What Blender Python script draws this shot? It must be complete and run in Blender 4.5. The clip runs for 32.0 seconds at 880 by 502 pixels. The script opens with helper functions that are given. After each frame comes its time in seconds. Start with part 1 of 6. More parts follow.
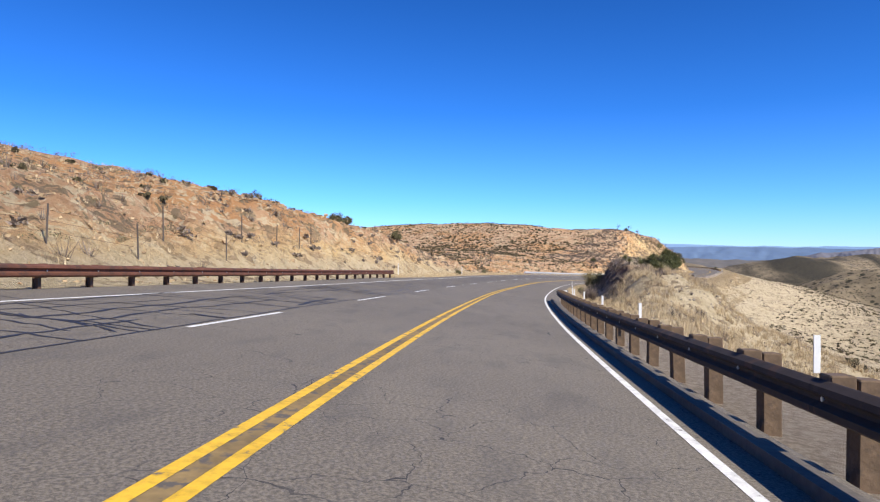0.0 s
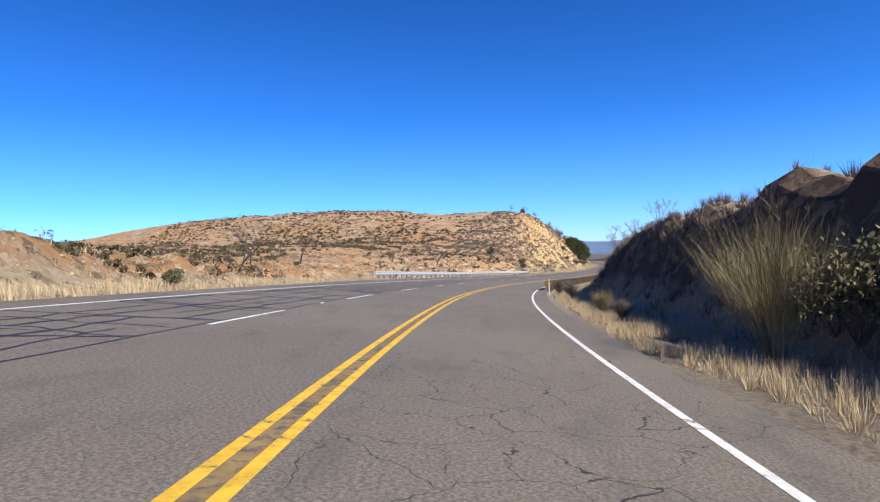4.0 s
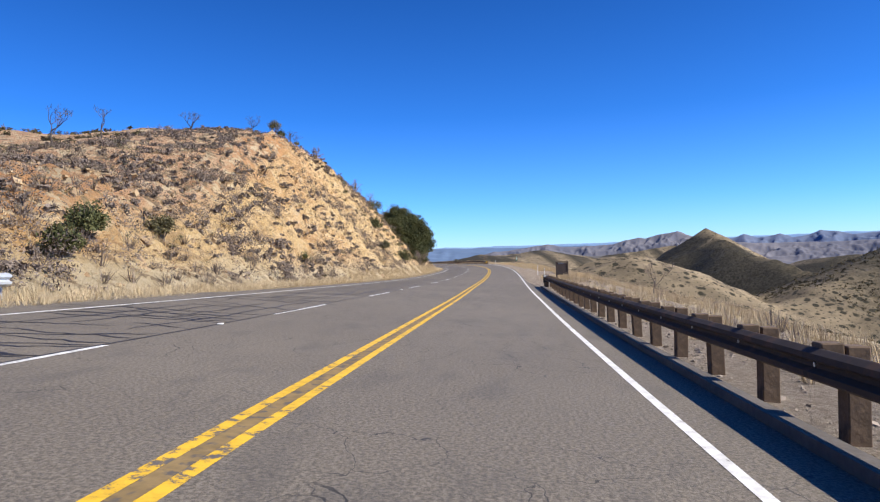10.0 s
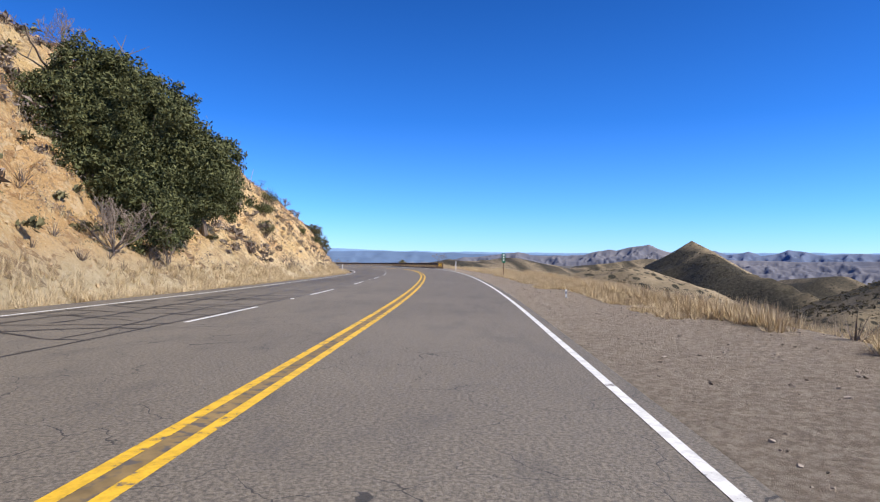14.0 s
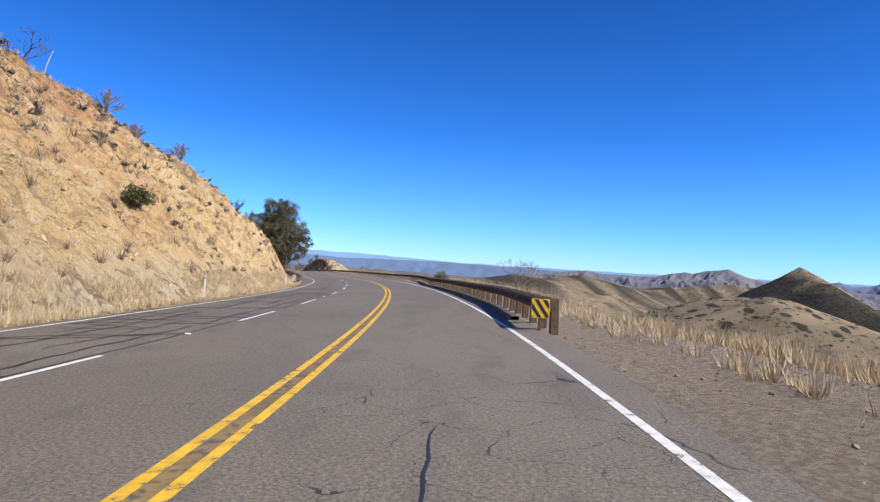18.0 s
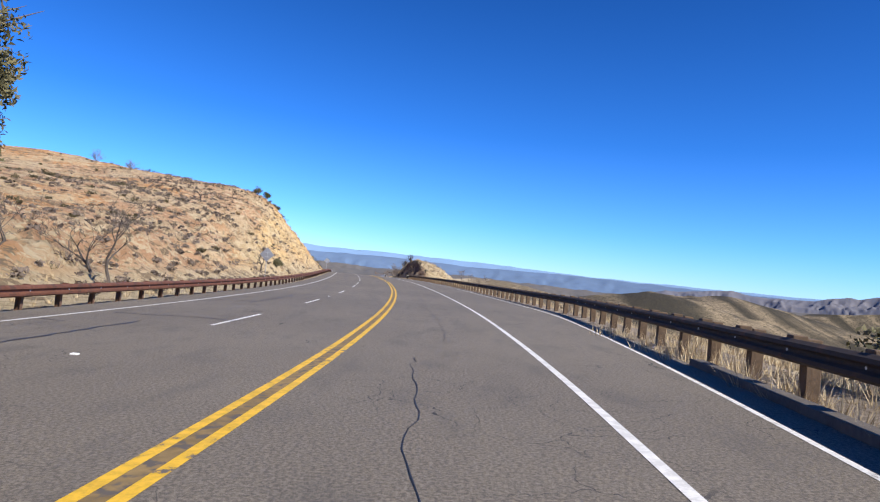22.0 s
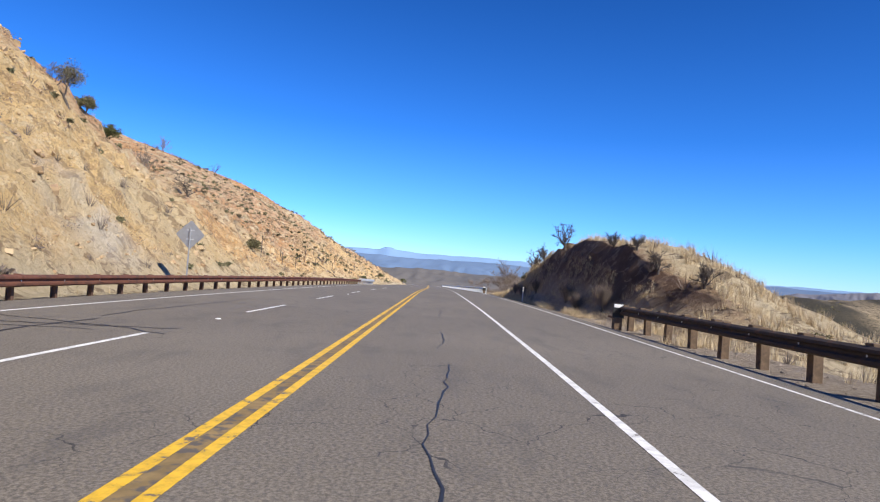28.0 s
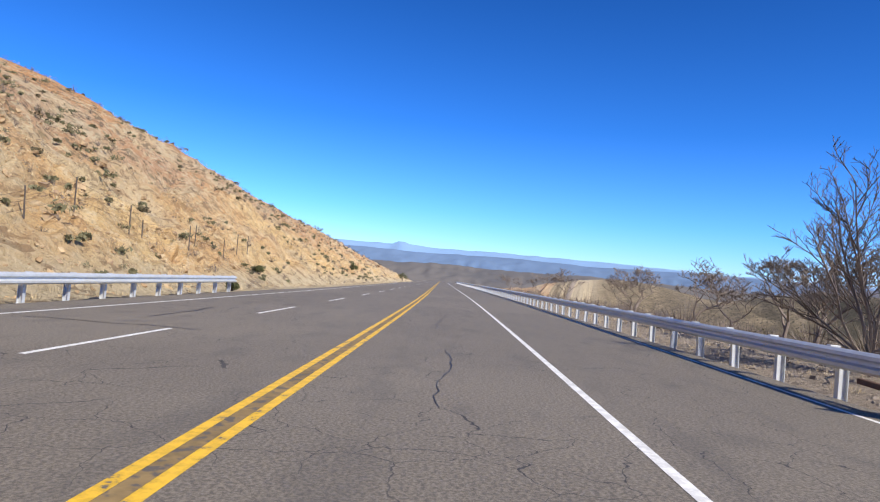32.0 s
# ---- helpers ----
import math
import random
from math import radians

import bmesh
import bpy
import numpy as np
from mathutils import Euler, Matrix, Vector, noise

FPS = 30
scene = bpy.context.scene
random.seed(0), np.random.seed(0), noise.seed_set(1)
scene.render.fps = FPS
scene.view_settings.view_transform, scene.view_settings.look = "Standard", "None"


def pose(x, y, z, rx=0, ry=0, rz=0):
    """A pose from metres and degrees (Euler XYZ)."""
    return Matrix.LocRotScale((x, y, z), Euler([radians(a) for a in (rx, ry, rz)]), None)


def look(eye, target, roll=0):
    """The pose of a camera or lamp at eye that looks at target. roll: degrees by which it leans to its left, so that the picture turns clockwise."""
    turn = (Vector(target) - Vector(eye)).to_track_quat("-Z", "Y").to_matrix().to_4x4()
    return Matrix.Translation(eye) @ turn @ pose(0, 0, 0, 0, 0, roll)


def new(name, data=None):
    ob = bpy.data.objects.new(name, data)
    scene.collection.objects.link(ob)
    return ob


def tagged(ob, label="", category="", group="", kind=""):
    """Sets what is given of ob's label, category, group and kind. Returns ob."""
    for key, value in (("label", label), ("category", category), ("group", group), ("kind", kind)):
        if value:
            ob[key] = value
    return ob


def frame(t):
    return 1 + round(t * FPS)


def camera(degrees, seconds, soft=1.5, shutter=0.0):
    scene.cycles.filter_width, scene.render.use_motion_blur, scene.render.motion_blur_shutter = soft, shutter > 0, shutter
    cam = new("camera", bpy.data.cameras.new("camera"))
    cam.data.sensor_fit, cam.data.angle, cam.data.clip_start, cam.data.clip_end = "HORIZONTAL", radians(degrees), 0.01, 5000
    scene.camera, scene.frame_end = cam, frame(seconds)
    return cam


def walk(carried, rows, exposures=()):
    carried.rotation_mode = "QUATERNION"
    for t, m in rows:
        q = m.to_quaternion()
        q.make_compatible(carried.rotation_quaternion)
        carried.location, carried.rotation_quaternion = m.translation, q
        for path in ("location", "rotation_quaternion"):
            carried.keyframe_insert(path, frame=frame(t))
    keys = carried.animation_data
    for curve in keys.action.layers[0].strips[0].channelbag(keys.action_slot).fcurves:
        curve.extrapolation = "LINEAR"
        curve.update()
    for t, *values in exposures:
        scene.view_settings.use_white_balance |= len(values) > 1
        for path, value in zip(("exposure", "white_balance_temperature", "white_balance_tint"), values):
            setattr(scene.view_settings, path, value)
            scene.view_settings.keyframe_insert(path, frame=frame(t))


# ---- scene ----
# ---- camera and its drive: seconds, place of the lens, yaw, pitch, roll in degrees
cam = camera(67.83, 32.0, soft=1.2, shutter=0.0)
ROWS = [
    (0.0, -0.00, 0.00, 1.33, 0.08, -0.35, 0.28),
    (0.5, 0.77, 10.37, 0.85, -1.30, -0.36, 0.25),
    (1.0, 1.75, 20.60, 0.38, -2.76, -0.32, 0.13),
    (1.5, 3.00, 30.65, -0.09, -4.26, -0.26, -0.66),
    (2.0, 4.45, 40.58, -0.55, -5.65, -0.30, -1.35),
    (2.5, 6.24, 50.36, -0.98, -7.01, -0.26, -1.66),
    (3.0, 8.03, 60.08, -1.36, -8.35, -0.18, -2.03),
    (3.5, 9.93, 69.77, -1.70, -9.83, -0.15, -2.20),
    (4.0, 12.01, 79.40, -2.03, -11.33, -0.08, -2.28),
    (4.5, 14.34, 88.97, -2.35, -12.84, -0.07, -2.29),
    (5.0, 16.92, 98.46, -2.69, -14.35, -0.14, -2.25),
    (5.5, 19.75, 107.89, -3.05, -15.87, -0.26, -2.19),
    (6.0, 22.94, 117.20, -3.47, -17.44, -0.34, -2.13),
    (6.5, 26.20, 126.52, -3.91, -19.17, -0.33, -2.03),
    (7.0, 30.07, 135.65, -4.36, -20.65, -0.37, -1.89),
    (7.5, 34.29, 144.68, -4.82, -22.13, -0.37, -2.26),
    (8.0, 38.78, 153.64, -5.29, -23.40, -0.28, -2.43),
    (8.5, 43.52, 162.49, -5.74, -24.10, -0.20, -2.29),
    (9.0, 48.35, 171.31, -6.16, -24.77, -0.11, -2.13),
    (9.5, 53.29, 180.05, -6.53, -25.57, 0.02, -2.00),
    (10.0, 58.32, 188.69, -6.87, -26.11, 0.06, -1.91),
    (10.5, 63.25, 197.32, -7.17, -26.83, 0.16, -1.77),
    (11.0, 68.36, 205.77, -7.44, -27.37, 0.18, -1.60),
    (11.5, 73.47, 214.08, -7.70, -27.90, 0.19, -1.38),
    (12.0, 78.58, 222.22, -7.94, -28.27, 0.23, -1.28),
    (12.5, 83.70, 230.19, -8.14, -28.59, 0.21, -0.62),
    (13.0, 88.73, 238.06, -8.31, -28.73, 0.26, -0.21),
    (13.5, 93.69, 245.86, -8.45, -28.77, 0.29, 0.28),
    (14.0, 98.53, 253.69, -8.55, -28.74, 0.37, 0.70),
    (14.5, 103.16, 261.63, -8.60, -28.69, 0.46, 1.07),
    (15.0, 107.67, 269.55, -8.64, -28.22, 0.71, 2.02),
    (15.5, 112.10, 277.40, -8.69, -27.50, 0.73, 2.79),
    (16.0, 116.62, 285.20, -8.74, -26.66, 0.90, 3.18),
    (16.5, 120.86, 293.22, -8.79, -25.72, 1.11, 3.23),
    (17.0, 124.97, 301.36, -8.85, -24.73, 1.29, 3.18),
    (17.5, 128.97, 309.62, -8.91, -23.73, 1.40, 3.22),
    (18.0, 132.81, 318.03, -8.98, -22.99, 1.26, 3.56),
    (18.5, 136.41, 326.61, -9.08, -21.82, 1.21, 4.09),
    (19.0, 139.87, 335.27, -9.19, -20.92, 1.19, 4.76),
    (19.5, 143.20, 343.97, -9.32, -19.80, 1.21, 5.42),
    (20.0, 146.39, 352.76, -9.47, -18.60, 1.16, 5.57),
    (20.5, 149.44, 361.68, -9.62, -17.36, 1.17, 5.65),
    (21.0, 152.25, 370.75, -9.76, -16.22, 1.20, 5.81),
    (21.5, 155.03, 379.91, -9.89, -14.21, 1.26, 5.81),
    (22.0, 157.46, 389.22, -10.02, -11.91, 1.33, 5.76),
    (22.5, 159.44, 398.68, -10.18, -10.54, 1.23, 5.43),
    (23.0, 161.43, 408.23, -10.37, -9.55, 1.21, 5.47),
    (23.5, 163.33, 417.89, -10.56, -8.55, 1.38, 5.72),
    (24.0, 164.98, 427.67, -10.73, -7.78, 1.47, 5.45),
    (24.5, 166.45, 437.53, -10.86, -7.45, 1.44, 5.49),
    (25.0, 167.87, 447.43, -10.97, -6.99, 1.39, 5.59),
    (25.5, 169.16, 457.34, -11.07, -4.99, 1.42, 5.22),
    (26.0, 170.16, 467.26, -11.17, -4.10, 1.42, 5.00),
    (26.5, 170.91, 477.19, -11.28, -3.50, 1.38, 4.78),
    (27.0, 171.52, 487.12, -11.40, -3.31, 1.30, 4.61),
    (27.5, 172.13, 497.04, -11.54, -3.44, 1.18, 4.54),
    (28.0, 172.73, 506.94, -11.71, -3.24, 1.10, 4.60),
    (28.5, 173.48, 516.72, -11.91, -2.98, 1.06, 4.66),
    (29.0, 174.10, 526.40, -12.09, -2.79, 1.02, 4.66),
    (29.5, 174.62, 536.03, -12.28, -2.64, 0.94, 4.48),
    (30.0, 175.07, 545.60, -12.49, -2.56, 0.87, 4.39),
    (30.5, 175.62, 555.11, -12.72, -2.43, 0.83, 4.47),
    (31.0, 176.13, 564.56, -12.97, -2.29, 0.76, 4.58),
    (31.5, 176.70, 573.89, -13.24, -2.21, 0.67, 4.69),
    (32.0, 177.28, 583.14, -13.51, -2.05, 0.57, 4.72),
]


def aim(row):
    t, x, y, z, yaw, pitch, roll = row
    a, b = radians(yaw), radians(pitch)
    way = Vector((-math.sin(a) * math.cos(b), math.cos(a) * math.cos(b), math.sin(b)))
    eye = Vector((x, y, z))
    return t, look(eye, eye + way * 10, roll)


walk(cam, [aim(r) for r in ROWS])

# ---- sky, sun
SUN = Vector((0.58, -0.57, 0.69)).normalized()
world = bpy.data.worlds.new("sky")
scene.world = world
world.use_nodes = True
wn = world.node_tree.nodes
sky = wn.new("ShaderNodeTexSky")
sky.sky_type, sky.sun_disc = "NISHITA", False
sky.sun_elevation = math.asin(SUN.z)
sky.sun_rotation = math.atan2(SUN.x, SUN.y)
sky.altitude, sky.air_density, sky.dust_density, sky.ozone_density = 1500, 1.0, 0.0, 4.0
wn["Background"].inputs["Strength"].default_value = 0.118
# a dry clear winter sky: the air tints it deeper with height
up = wn.new("ShaderNodeTexCoord")
split, tint, deep = wn.new("ShaderNodeSeparateXYZ"), wn.new("ShaderNodeValToRGB"), wn.new("ShaderNodeMixRGB")
for k, (at_z, colour) in enumerate(((0.0, (.50, .79, 1.42)), (.07, (.33, .70, 1.34)), (.2, (.155, .52, 1.08)), (.45, (.085, .36, .80)))):
    e = tint.color_ramp.elements[k] if k < 2 else tint.color_ramp.elements.new(at_z)
    e.position, e.color = at_z, (*colour, 1)
deep.blend_type = "MULTIPLY"
deep.inputs["Fac"].default_value = 1.0
wl = world.node_tree.links
wl.new(up.outputs["Generated"], split.inputs[0])
wl.new(split.outputs["Z"], tint.inputs[0])
wl.new(sky.outputs[0], deep.inputs["Color1"])
wl.new(tint.outputs[0], deep.inputs["Color2"])
wl.new(deep.outputs[0], wn["Background"].inputs["Color"])
sun = new("sun", bpy.data.lights.new("sun", "SUN"))
sun.data.energy, sun.data.angle, sun.data.color = 5.0, radians(0.53), (1.0, 0.93, 0.82)
sun.matrix_world = look(SUN * 100, (0, 0, 0))
scene.view_settings.exposure = 0.50

# ---- numbers of the road: d is the distance to the left of the double yellow line, u the seconds at which the car passes
EYE = 1.33
LANE, LEFT_EDGE, RIGHT_EDGE = 3.35, 7.2, -3.55
DASH_ENDS = [(-12, -92), (0, 50.3), (1, 62.5), (2, 73.8), (9, 153.0), (11, 176.3), (13, 198.8), (14, 208), (16, 229.7), (18, 251.5), (20, 272.1), (22, 292.8), (24, 314.1),
             (28, 358.9), (29, 370.7), (30, 380.5), (32, 404.6), (33, 416.3), (35, 443.6), (36, 455.5), (38, 483.4), (39, 494.1), (44, 554.5), (46, 575.9), (48, 599.0), (50, 621.9), (52, 642.3), (78, 930)]
YEL = [(0, 1.86), (1.4, 1.72), (2.4, 1.85), (3.4, 1.75), (6.4, 1.7), (7.4, 2.05), (9.4, 2.25), (10.4, 1.87), (11.4, 1.65), (12.4, 1.78),
       (13.4, 1.87), (14.4, 1.78), (15.4, 1.58), (18.4, 1.4), (20.4, 1.56), (21.4, 1.66), (22.4, 1.46), (23.4, 1.55), (24.4, 1.83), (25.4, 2.0), (28.4, 1.72), (32, 1.78)]
BANK = [(0, .085), (2.5, .108), (4, .108), (6.5, .103), (9.5, .098), (11.5, .07), (13.5, .025), (16, -.01), (18.5, -.048), (21.6, -.058),
        (23, -.05), (25, -.04), (27, -.017), (29, -.006), (33, -.01), (60, -.01)]


def knots(table, at):
    a = np.array(table)
    return np.interp(at, a[:, 0], a[:, 1])


def glide(values, n):
    """A running mean over 2n + 1 samples that keeps the ends."""
    v = np.concatenate([np.full(n, values[0]) + (values[0] - values[1]) * np.arange(n, 0, -1), values,
                        np.full(n, values[-1]) + (values[-1] - values[-2]) * np.arange(1, n + 1)])
    return np.convolve(v, np.ones(2 * n + 1) / (2 * n + 1), "valid")


rows = np.array(ROWS)
px, py, pz = (glide(rows[:, k], 2) for k in (1, 2, 3))
step = np.r_[0, np.cumsum(np.hypot(np.diff(px), np.diff(py)))]
END = step[-1]
S = np.arange(-120.0, 1000.0, 1.0)
inside = S.clip(0, END)
hd = np.unwrap(np.arctan2(-np.gradient(px, step), np.gradient(py, step)))
hd = glide(hd, 2)
head = np.interp(inside, step, hd)
head += np.where(S < 0, S * 0.0012, 0) * -1
head += np.where(S > END, (S - END).clip(0, 60) / 60 * radians(1.0), 0)
grade = np.interp(inside, step, glide(np.gradient(pz, step), 3))
grade = np.where(S > END, -0.033, grade)
# the camera's line along the road
cx = np.interp(S, step, px)
cy = np.interp(S, step, py)
cz = np.interp(S, step, pz)
k0, k1 = np.searchsorted(S, 0), np.searchsorted(S, END)
for k in range(k0 - 1, -1, -1):
    cx[k], cy[k], cz[k] = cx[k + 1] + math.sin(head[k]), cy[k + 1] - math.cos(head[k]), cz[k + 1] - grade[k]
for k in range(k1, len(S)):
    cx[k], cy[k], cz[k] = cx[k - 1] - math.sin(head[k]), cy[k - 1] + math.cos(head[k]), cz[k - 1] + grade[k]
cx, cy, cz = glide(cx, 4), glide(cy, 4), glide(cz, 6)
U = np.interp(S, np.r_[-120, step, 1000], np.r_[-120 / 20.6, rows[:, 0], 32 + (1000 - END) / 18.5])
nx, ny = -np.cos(head), -np.sin(head)
yel = glide(knots(YEL, U), 6)
bank = glide(knots(BANK, U), 8)
RX, RY = cx + nx * yel, cy + ny * yel
RZ = cz - EYE + bank * yel


def at_u(u):
    """Station in metres of the place that the car passes at u seconds."""
    return float(np.interp(u, U, S))


def road(s, d, h=0.0):
    """A place at station s, d metres left of the yellow line, h above the road's surface carried on sideways."""
    s = np.asarray(s, float)
    return (np.interp(s, S, RX) + np.interp(s, S, nx) * d, np.interp(s, S, RY) + np.interp(s, S, ny) * d,
            np.interp(s, S, RZ) + np.interp(s, S, bank) * np.clip(d, -9, 11) + h)


# ---- noise on arrays
LATTICE = np.random.RandomState(7).rand(256, 256)


def vnoise(x, y):
    xi, yi = np.floor(x).astype(int), np.floor(y).astype(int)
    fx, fy = x - xi, y - yi
    fx, fy = fx * fx * (3 - 2 * fx), fy * fy * (3 - 2 * fy)
    g = lambda a, b: LATTICE[a % 256, b % 256]
    return (g(xi, yi) * (1 - fx) + g(xi + 1, yi) * fx) * (1 - fy) + (g(xi, yi + 1) * (1 - fx) + g(xi + 1, yi + 1) * fx) * fy


def fbm(x, y, octaves=4, ridged=False):
    total, amp, norm = 0, 1.0, 0.0
    for k in range(octaves):
        n = vnoise(x * 2 ** k + 17.3 * k, y * 2 ** k + 5.1 * k)
        total = total + amp * (1 - np.abs(2 * n - 1) if ridged else n)
        norm, amp = norm + amp, amp * 0.5
    return total / norm


# ---- the lie of the land beside the road
# u: foot of the slope, its steepness, height of the cut, steepness above it, greatest height
LEFT = [(-6, 11, .5, 4, .27, 46), (0, 11, .5, 4, .25, 43), (2, 10.5, .75, 5, .2, 30), (3.6, 10.5, .9, 4.8, .16, 22), (4.5, 11, .6, 3, .19, 21),
        (5.5, 12, .35, 1.5, .15, 13.5), (7, 13, .25, 1, .145, 8.6), (9, 12, .35, 2.4, .13, 6.9), (10.5, 10.5, .6, 3.6, .13, 6.8), (12, 10, .8, 7.1, .14, 9.6),
        (13, 9.6, 1., 12.2, .15, 15.2), (14, 9.3, 1.15, 18, .12, 24), (15, 9.3, 1.15, 17, .12, 23), (16.5, 9.3, 1., 15, .2, 22), (18, 9.3, .97, 16.5, .2, 24),
        (19.5, 9.3, .97, 16.5, .25, 23), (20.7, 9.5, 1.2, 10.5, .4, 18), (21.3, 9.6, 1.7, 6.5, .55, 16), (21.7, 9.7, 1.9, 5.2, .5, 14), (22, 9.8, 1.9, 4.6, .4, 12), (22.2, 10, 1.8, 3.8, .3, 10), (22.42, 12.0, .8, 2.0, .15, 8), (22.7, 13.5, .5, 1.8, .2, 12), (23, 14, .4, 3, .25, 15), (25, 13, .5, 3.6, .22, 10.5),
        (27, 12, .9, 7.2, .16, 12), (28.3, 10.5, 1.1, 12, .15, 16.2), (29, 10.5, 1.1, 15, .15, 20.5), (29.6, 10.5, 1.05, 15, .15, 21), (30.5, 11, .8, 8.5, .34, 23.5), (32, 11, .6, 8.6, .43, 26),
        (34, 11, .64, 13.5, .47, 36), (36, 11, .66, 13, .45, 31), (40, 11, .6, 10, .4, 25), (44, 11, .5, 5, .25, 12), (52, 12, .2, 1, .05, 2)]
# u: edge of the level ground, fall beyond it, height of a bank, distance of its crest, how far the land falls
RIGHT = [(-6, 7, .4, 0, 12, 40), (0.9, 7, .4, 0, 12, 40), (1.5, 7, .4, .4, 10, 40), (1.9, 7, .4, .8, 10, 40), (2.1, 7.2, .4, 1.4, 10.4, 40), (2.3, 7.4, .4, 2.1, 10.8, 40), (2.6, 7.8, .4, 2.8, 11, 40), (2.9, 7.8, .4, 3.1, 11, 40), (3.4, 7.7, .4, 3.4, 11, 40), (4, 7.6, .4, 3.7, 10.8, 40), (5.4, 7.4, .4, 4.2, 10.6, 40), (6.3, 7.2, .4, 4.1, 10.6, 40),
         (6.6, 7.0, .4, 4.0, 10.8, 40), (6.85, 7, .4, 3.9, 11, 40), (7.1, 7, .4, 3.5, 11, 40), (7.5, 7, .4, 2.7, 11.3, 40), (7.8, 7, .4, 1.7, 12, 50), (8.3, 7, .35, 0, 12, 50), (10, 9, .35, 0, 12, 55), (12, 10.2, .3, 0, 12, 55), (14, 9.6, .3, 0, 12, 55), (16, 9.2, .3, 0, 12, 55), (18, 8, .3, 0, 12, 50), (20, 7, .3, 0, 12, 40),
         (22, 8, .25, 0, 13, 35), (25, 10, .2, 0, 14, 30), (28.9, 9.8, .2, .2, 12.4, 30), (29.2, 9.6, .2, 1.1, 12.2, 30), (29.4, 9.5, .2, 1.8, 12, 30), (29.6, 9.4, .2, 2.5, 12, 30), (29.8, 9.4, .2, 3.4, 12, 30), (30.1, 9.4, .2, 4.1, 11.9, 30), (30.5, 9.4, .2, 4.5, 11.9, 30), (31.0, 9.4, .2, 4.4, 11.7, 30), (31.3, 9.4, .2, 3.8, 11.7, 30), (31.7, 9.3, .2, 2.7, 11.8, 30),
         (32, 9.0, .2, 1.6, 12.3, 30), (32.4, 8.8, .15, .6, 13, 28), (33, 12, .15, 0, 15, 28), (40, 12, .1, 0, 15, 25), (55, 12, .05, 0, 15, 12)]
# hills in the valley: place, height of the top, of the foot, radius, shape
HILLS = [(940, 1720, -20, -120, 330, 1.6), (1250, 1900, -12, -120, 360, 1.5), (700, 2200, -30, -130, 420, 1.5), (260, 1500, -55, -130, 260, 1.5)]
# sharp hills: steepness, roundness of the crest, and the line of the crest
RIDGES = [(.60, 3, [(724, 782, 11.5), (668, 690, -14), (655, 585, -42), (640, 500, -75)]), (.55, 3, [(724, 782, 11), (770, 880, -30)]), (.46, 24, [(318, 478, -13.5), (342, 508, -15), (372, 575, -40)]), (.5, 16, [(1196, 913, -18), (1120, 860, -50)]),
          (.45, 14, [(1196, 913, -19), (1290, 930, -45)]), (.42, 10, [(560, 462, -12), (492, 442, -19), (381, 426, -42)]), (.34, 8, [(1120, 2080, -22), (1201, 2117, -11), (1330, 2140, -22), (1480, 2090, -50)]), (.4, 12, [(1560, 1880, -14), (1700, 1800, -8), (1850, 1750, -20)])]
base0, base1 = np.array([RX[k0], RY[k0]]), np.array([RX[k1], RY[k1]])
bdir = (base1 - base0) / np.linalg.norm(base1 - base0)
bnor = np.array([-bdir[1], bdir[0]])


def ease(t):
    t = np.clip(t, 0, 1)
    return t * t * (3 - 2 * t)


